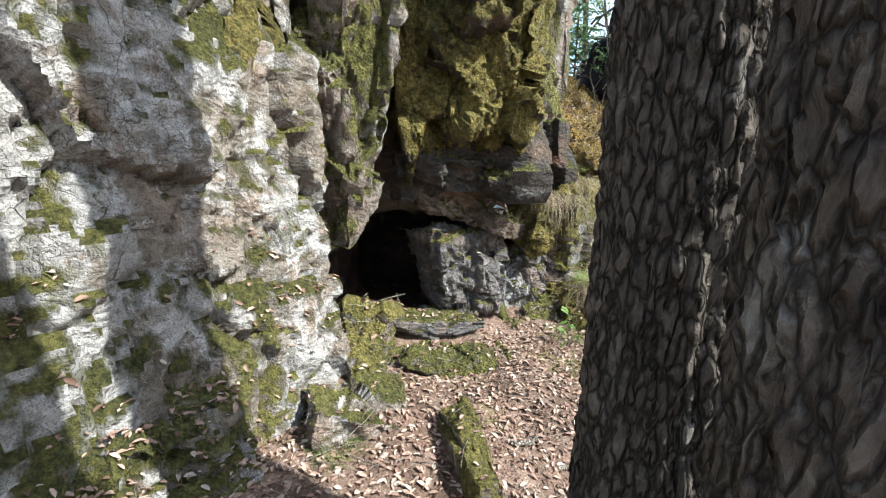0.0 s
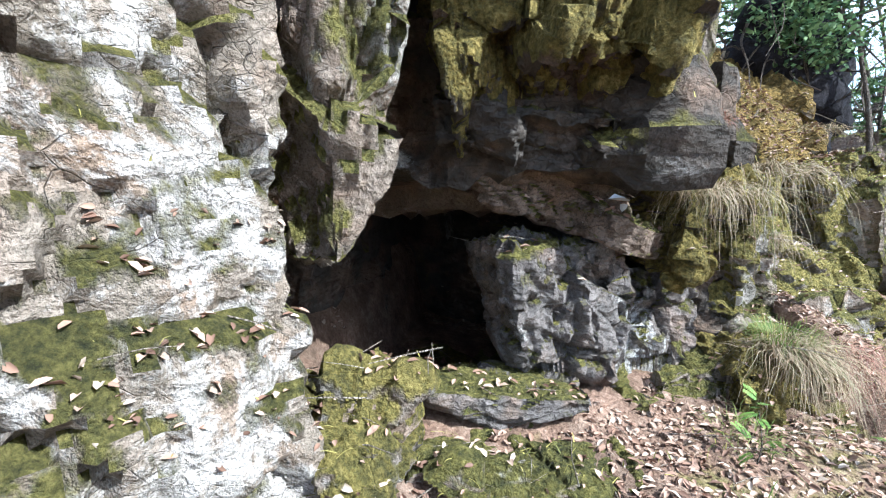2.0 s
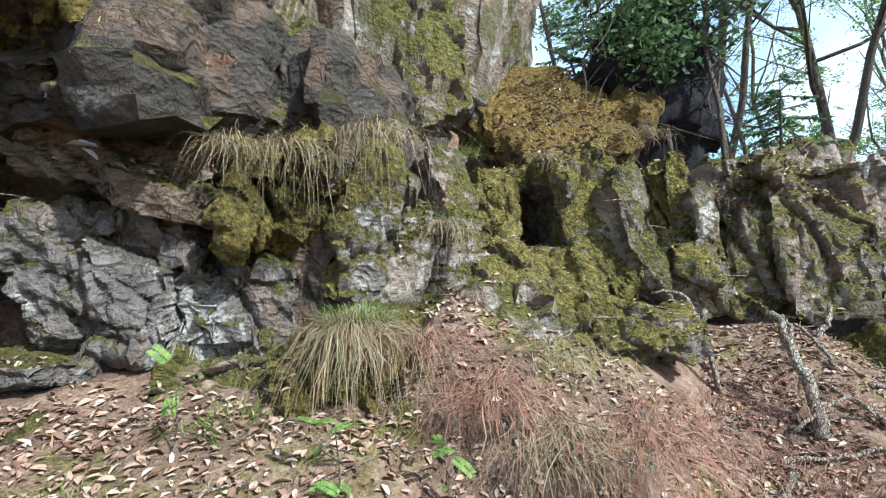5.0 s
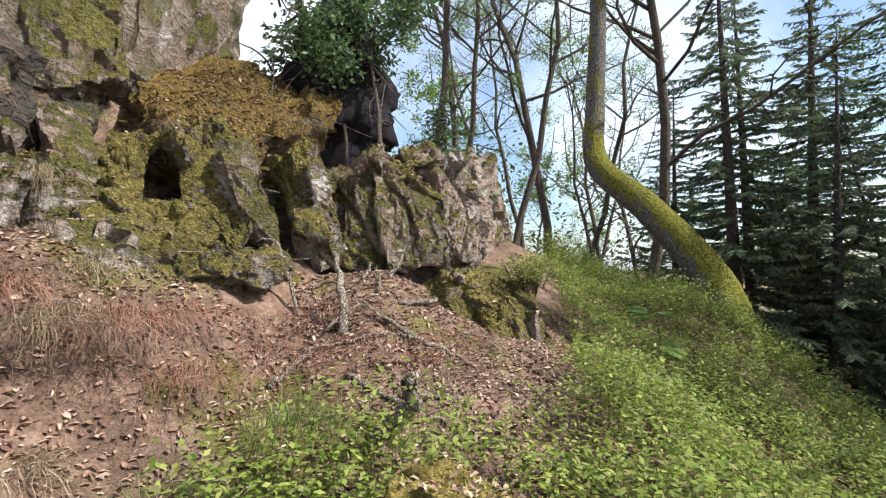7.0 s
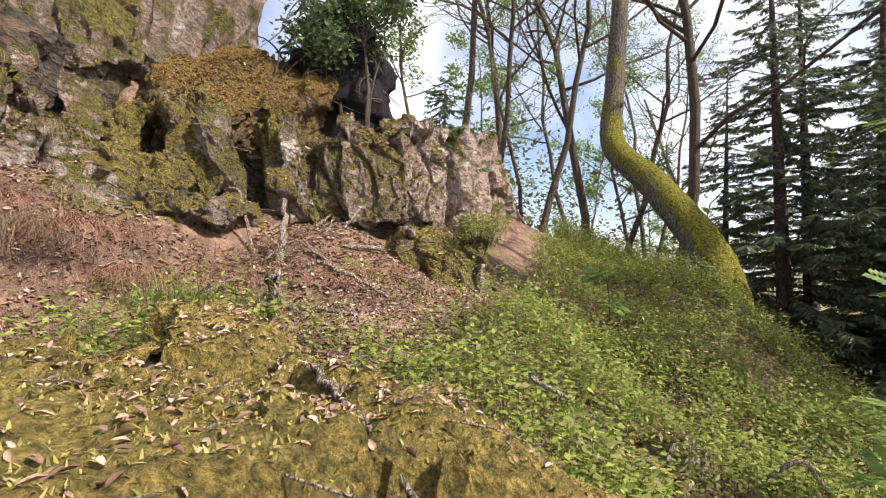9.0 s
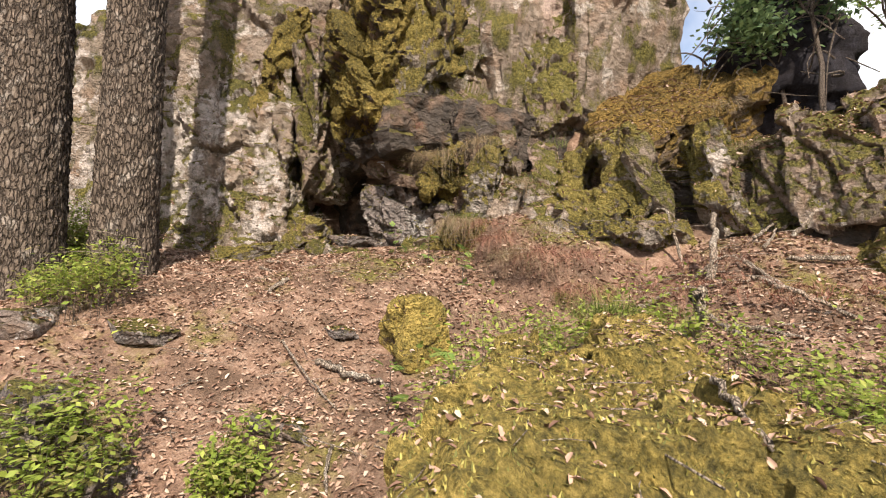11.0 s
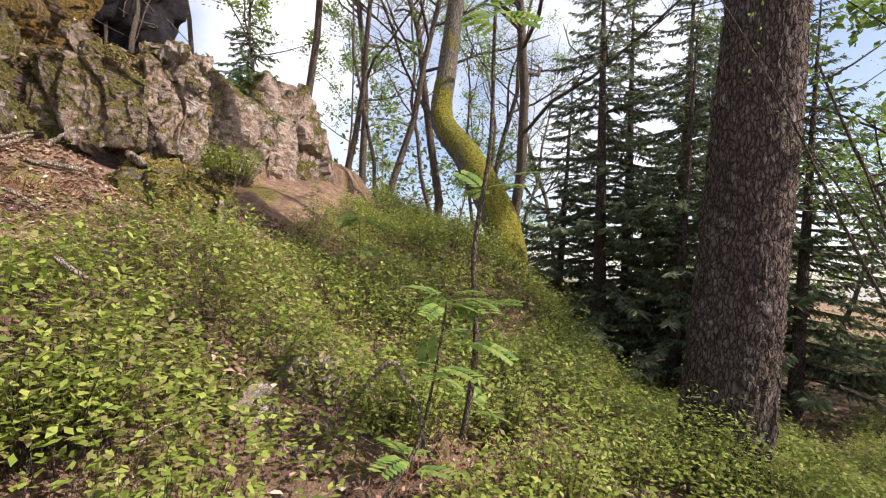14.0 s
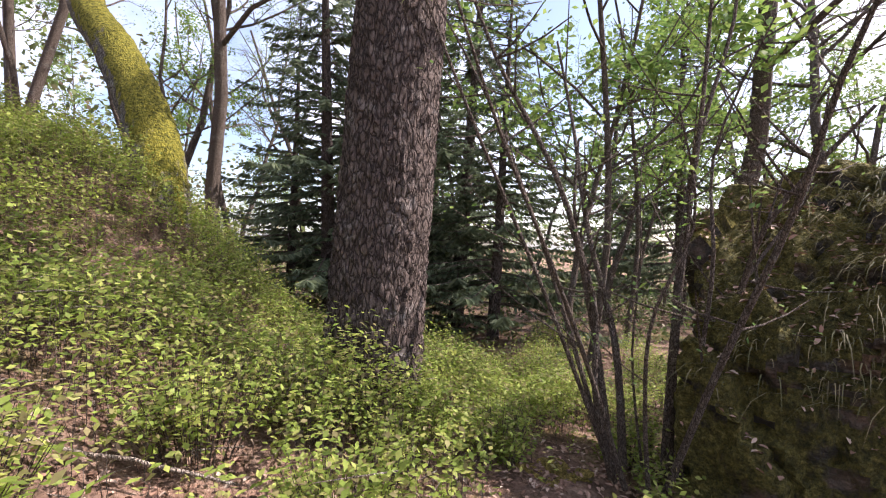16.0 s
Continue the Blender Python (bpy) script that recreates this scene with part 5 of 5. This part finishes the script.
sapling(6.41, 3.6, -1.0, [(0, 0, 0), (0.03, -0.01, 0.35), (0.0, 0.0, 0.75), (0.04, 0, 1.2), (0.03, 0.02, 1.8), (0.06, 0, 2.6)], 0.014,
        "thin rowan sapling with a few feathery leaves", [(0.12, 4), (0.22, 5), (0.34, 3), (0.55, 4), (0.8, 6), (1.0, 8)], 70)
sapling(6.1, 3.35, -1.15, [(0, 0, 0), (0.12, 0.06, 0.18), (0.17, 0.1, 0.42), (0.2, 0.1, 0.7)], 0.009,
        "crooked pale rowan shoot with spreading leaves", [(0.3, 4), (0.7, 5), (1.0, 7)], 71, 1.1)
sapling(6.0, 2.85, -1.3, [(0, 0, 0), (0.05, 0.02, 0.15), (0.02, 0.05, 0.32)], 0.006,
        "small rowan seedling with pale leaves", [(0.6, 4), (1.0, 6)], 72, 1.1)
sapling(5.7, 5.9, -0.55, [(0, 0, 0), (0.03, 0, 0.3), (0.0, 0.02, 0.6)], 0.007, "small leafy seedling in the bilberry", [(0.6, 5), (1.0, 7)], 73, 1.1)
for i, (x, y) in enumerate([(1.75, 3.5), (1.95, 3.35), (0.95, 3.25), (-1.5, 1.2), (-1.1, 1.05), (1.5, 3.3), (2.9, 2.3), (3.35, 2.12), (3.55, 2.25)]):
    sapling(x, y, drop_z(x, y, 1.0) - 0.02, [(0, 0, 0), (0.02, 0.01, 0.1), (0.0, 0.02, 0.24)], 0.004, "low green seedling among dead leaves", [(0.5, 3), (1.0, 5)], 80 + i, 0.5, "seedling")

BUSH_AT = (9.55, 3.78)


def hazel():
    """A bush of many bare rods from one foot."""
    rng = np.random.default_rng(90)
    z = drop_z(*BUSH_AT, 0.0) - 0.05
    e = base("hazel_bush", *BUSH_AT, z, "many-stemmed hazel bush with bare grey rods and few leaves", "bush")
    tips = []
    for k in range(15):
        a = rng.uniform(0, 2 * math.pi)
        lean = rng.uniform(0.05, 0.55)
        h = rng.uniform(1.6, 4.0)
        r0 = rng.uniform(0.008, 0.026)
        pts = [(0.16 * math.cos(a), 0.16 * math.sin(a), 0)]
        for j in range(1, 5):
            pts.append((math.cos(a) * (0.16 + lean * h * (j / 4) ** 1.2) + rng.normal(0, 0.05), math.sin(a) * (0.16 + lean * h * (j / 4) ** 1.2) + rng.normal(0, 0.05), h * j / 4))
        path = smooth_path(pts, 16)
        v, f = tube(path, np.linspace(r0, r0 * 0.3, 16), 7)
        part("stem", mesh_of("stem", v, f, M_TWIG, True), e)
        tubes = []
        for m in range(7):
            i = rng.integers(5, 15)
            d = rng.normal(0, 1, 3) * (1, 1, 0.4) + (0, 0, 0.5)
            q = path[i] + np.outer(np.linspace(0, 1, 4), d / np.linalg.norm(d)) * rng.uniform(0.25, 0.7) + np.outer(np.linspace(0, 1, 4) ** 2, (0, 0, 0.1))
            tubes.append(tube(q, r0 * 0.35 * np.linspace(1, 0.4, 4), 4))
            tips.extend(q[1:])
        v, f = joined(tubes)
        fit_stuff("twig_spray", mesh_of("twig_spray", v, f, M_TWIG), e)
    tips = np.array(tips)
    n = 900
    p = tips[rng.integers(0, len(tips), n)] + rng.normal(0, 0.04, (n, 3))
    v, f = spread(SMALL_V, SMALL_F, p, turns(n, rng, 0.8), rng.uniform(0.02, 0.045, n))
    fit_stuff("leaf_spray", mesh_of("leaf_spray", v, f, M_SPRING), e)


hazel()


def root_plate():
    """The dark upturned root plate on the shelf, with roots hanging out."""
    rng = np.random.default_rng(95)
    e = base("root_plate", 2.55, 7.35, 1.7, "dark upturned root plate of a fallen spruce", "tree")
    d, faces = sphere_grid(26)
    out = []
    for q in d:
        w = Vector((q[0] * 0.66 * (1 - 0.38 * q[2]), q[1] * 0.4, q[2] * 1.15 + 0.85))
        k = 1 + 0.28 * noise.fractal(w * 2.5, 1.0, 2.0, 4)
        out.append((w.x * k, w.y * k, 0.85 + (w.z - 0.85) * k))
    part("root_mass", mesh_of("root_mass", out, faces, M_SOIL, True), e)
    for _ in range(40):
        a = rng.uniform(0, 2 * math.pi)
        p0 = np.array([rng.uniform(-0.7, 0.7), -0.3 + rng.uniform(-0.05, 0.1), rng.uniform(0.3, 1.9)])
        q = [p0]
        dd = np.array([rng.normal(0, 0.5), -0.6, rng.normal(-0.2, 0.5)])
        for _ in range(4):
            dd = dd + rng.normal(0, 0.4, 3) + (0, 0, -0.15)
            q.append(q[-1] + dd * 0.13)
        r = rng.uniform(0.005, 0.018)
        v, f = tube(smooth_path(q, 10), np.linspace(r, r * 0.3, 10), 5)
        part("root", mesh_of("root", v, f, M_TWIG, True), e)


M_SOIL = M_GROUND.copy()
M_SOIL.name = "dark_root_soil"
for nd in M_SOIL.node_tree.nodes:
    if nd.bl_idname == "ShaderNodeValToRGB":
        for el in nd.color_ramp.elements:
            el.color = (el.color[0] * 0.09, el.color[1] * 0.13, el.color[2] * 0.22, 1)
root_plate()


def young_fir(x, y, z, h, seed, label):
    s = spruce(seed, h, label, 0.03, 0.0, 4.0, 0.4, M_FIR, 0.45)
    s.matrix_world = pose(x, y, z, 0, 0, seed * 30)
    return s


shelf_tree = leafed_tree(35, 2.3, 0.03, "leafy young rowan with bright green foliage on the shelf", 3200, 0.075, M_FIR)
shelf_tree.matrix_world = pose(3.15, 6.75, 1.55, 0, 4, 20)
shelf_tree = leafed_tree(36, 1.9, 0.025, "leafy young rowan leaning beside upturned roots", 2200, 0.07, M_FIR)
shelf_tree.matrix_world = pose(2.75, 6.95, 1.6, 0, 14, 120)
young_fir(2.0, 7.9, 1.9, 2.4, 32, "young fir behind the upturned roots")
young_fir(3.9, 8.0, 1.5, 1.3, 33, "small fir at the end of the shelf")


def shroud():
    """Dead grass lying in wisps over the big dark boulder."""
    rng = np.random.default_rng(97)
    n = 5000
    d = rng.normal(size=(n, 3))
    d[:, 2] = np.abs(d[:, 2])
    d /= np.linalg.norm(d, axis=1)[:, None]
    dg = bpy.context.evaluated_depsgraph_get()
    c = Vector((10.95, 2.95, -1.3))
    keep, hd = [], []
    for q in d:
        hit, p, nrm, _, ob, _ = scene.ray_cast(dg, c + Vector(q) * 3, -Vector(q))
        if hit and "rock" in ob.name:
            keep.append(tuple(p))
            hd.append((q[0], q[1]))
    p, hd = np.array(keep), np.array(hd)
    a = np.arctan2(hd[:, 1], hd[:, 0]) + 0.5 * np.sin(p[:, 2] * 7 + p[:, 1] * 5) + rng.normal(0, 0.3, len(p))
    m = len(p)
    v, f = blades(p, np.stack([np.cos(a), np.sin(a)], 1), rng.uniform(0.3, 0.9, m), rng.uniform(0.12, 0.38, m), rng.uniform(0.002, 0.005, m), rng, 0.8, 3)
    tagged(new("dead_grass", mesh_of("dead_grass", v, f, M_DULL)), "dull dead grass draped over the dark boulder", "grass", kind="stuff")


shroud()


def ledge_grass():
    """Moss fringe and short grass along the ledges and feet of the rocks."""
    rng = np.random.default_rng(98)
    x, y = scatter_xy(rng, 9000, -1.3, 4.8, 1.4, 6.4, lambda a, b, u: b > np.interp(a, [-1.3, 0, 1, 2, 3, 4.8], [1.4, 2.5, 3.4, 4.0, 4.9, 5.0]))
    p = np.array([(a, b, drop_z(a, b, 2.3 if b > 4.8 else 1.75)) for a, b in zip(x, y)])
    p = p[p[:, 2] < 2.2]
    m = len(p)
    a = rng.uniform(0, 2 * math.pi, m)
    v, f = blades(p, np.stack([np.cos(a), np.sin(a)], 1), rng.uniform(0.1, 0.9, m), rng.uniform(0.02, 0.12, m), rng.uniform(0.0015, 0.0035, m), rng, 0.5, 3)
    tagged(new("ledge_grass", mesh_of("ledge_grass", v, f, M_MOSS)), "short olive grass and moss fringe on the rock ledges", "grass", kind="stuff")


ledge_grass()


def pale_leaf():
    e = base("leaf", 0.40, 3.34, 1.30, "single pale grey leaf caught under the overhang", "leaf")
    v, f = spread(LEAF_V, LEAF_F, np.array([(0, 0, 0), (0.02, 0.01, -0.03)]), turns(2, np.random.default_rng(3), 0.9), np.array([0.11, 0.07]))
    part("blade", mesh_of("blade", v, f, M_PALE), e)


M_PALE = leaf_mat("pale_leaf", (0.45, 0.48, 0.55), (0.55, 0.57, 0.62))
pale_leaf()


def bilberry_clumps():
    """Single bushes that stand out at the edge of the path."""
    rng = np.random.default_rng(99)
    for x, y, w, h in [(6.5, 3.4, 0.24, 0.3), (6.9, 3.8, 0.28, 0.34), (7.3, 3.3, 0.24, 0.28), (6.7, 4.3, 0.3, 0.36), (7.5, 4.3, 0.3, 0.34), (7.0, 3.15, 0.2, 0.24), (5.1, 3.25, 0.28, 0.34), (5.6, 2.95, 0.25, 0.3), (6.2, 4.0, 0.3, 0.36), (7.9, 3.75, 0.26, 0.32), (8.35, 4.3, 0.28, 0.34), (8.0, 4.5, 0.3, 0.36),
                       (9.0, 4.35, 0.26, 0.34), (9.9, 5.9, 0.3, 0.36), (10.0, 4.2, 0.26, 0.3), (3.52, 2.42, 0.2, 0.28), (2.95, 1.6, 0.14, 0.18), (0.05, 0.75, 0.3, 0.34), (4.55, 5.9, 0.3, 0.3)]:
        z = float(base_z(x, y)) if (x, y) != (4.55, 5.9) else drop_z(x, y, 1.0)
        e = base("bilberry_bush", x, y, z, "leafy bright green bilberry bush beside the path", "shrub", "bilberry bushes by the path")
        n = 90
        a = rng.uniform(0, 2 * math.pi, n)
        d = np.sqrt(rng.uniform(0, 1, n)) * w * 0.5
        roots = np.stack([np.cos(a) * d, np.sin(a) * d, np.full(n, -0.03)], 1)
        tips = np.stack([np.cos(a) * d * 2, np.sin(a) * d * 2, h * rng.uniform(0.6, 1.1, n) * (1 - 0.5 * (d / w) ** 2)], 1)
        tubes = [tube([p, (p + q) / 2 + (0, 0, 0.02), q], [0.0022, 0.0018, 0.001], 3) for p, q in zip(roots, tips)]
        v, f = joined(tubes)
        fit_stuff("branchwork", mesh_of("branchwork", v, f, M_TWIG), e)
        m = 1500
        i, t = rng.integers(0, n, m), rng.uniform(0.35, 1.05, m)
        p = roots[i] + (tips[i] - roots[i]) * t[:, None] + rng.normal(0, 0.022, (m, 3))
        v, f = spread(SMALL_V, SMALL_F, p, turns(m, rng, 0.6), rng.uniform(0.02, 0.042, m))
        fit_stuff("foliage", mesh_of("foliage", v, f, M_BERRY), e)


bilberry_clumps()
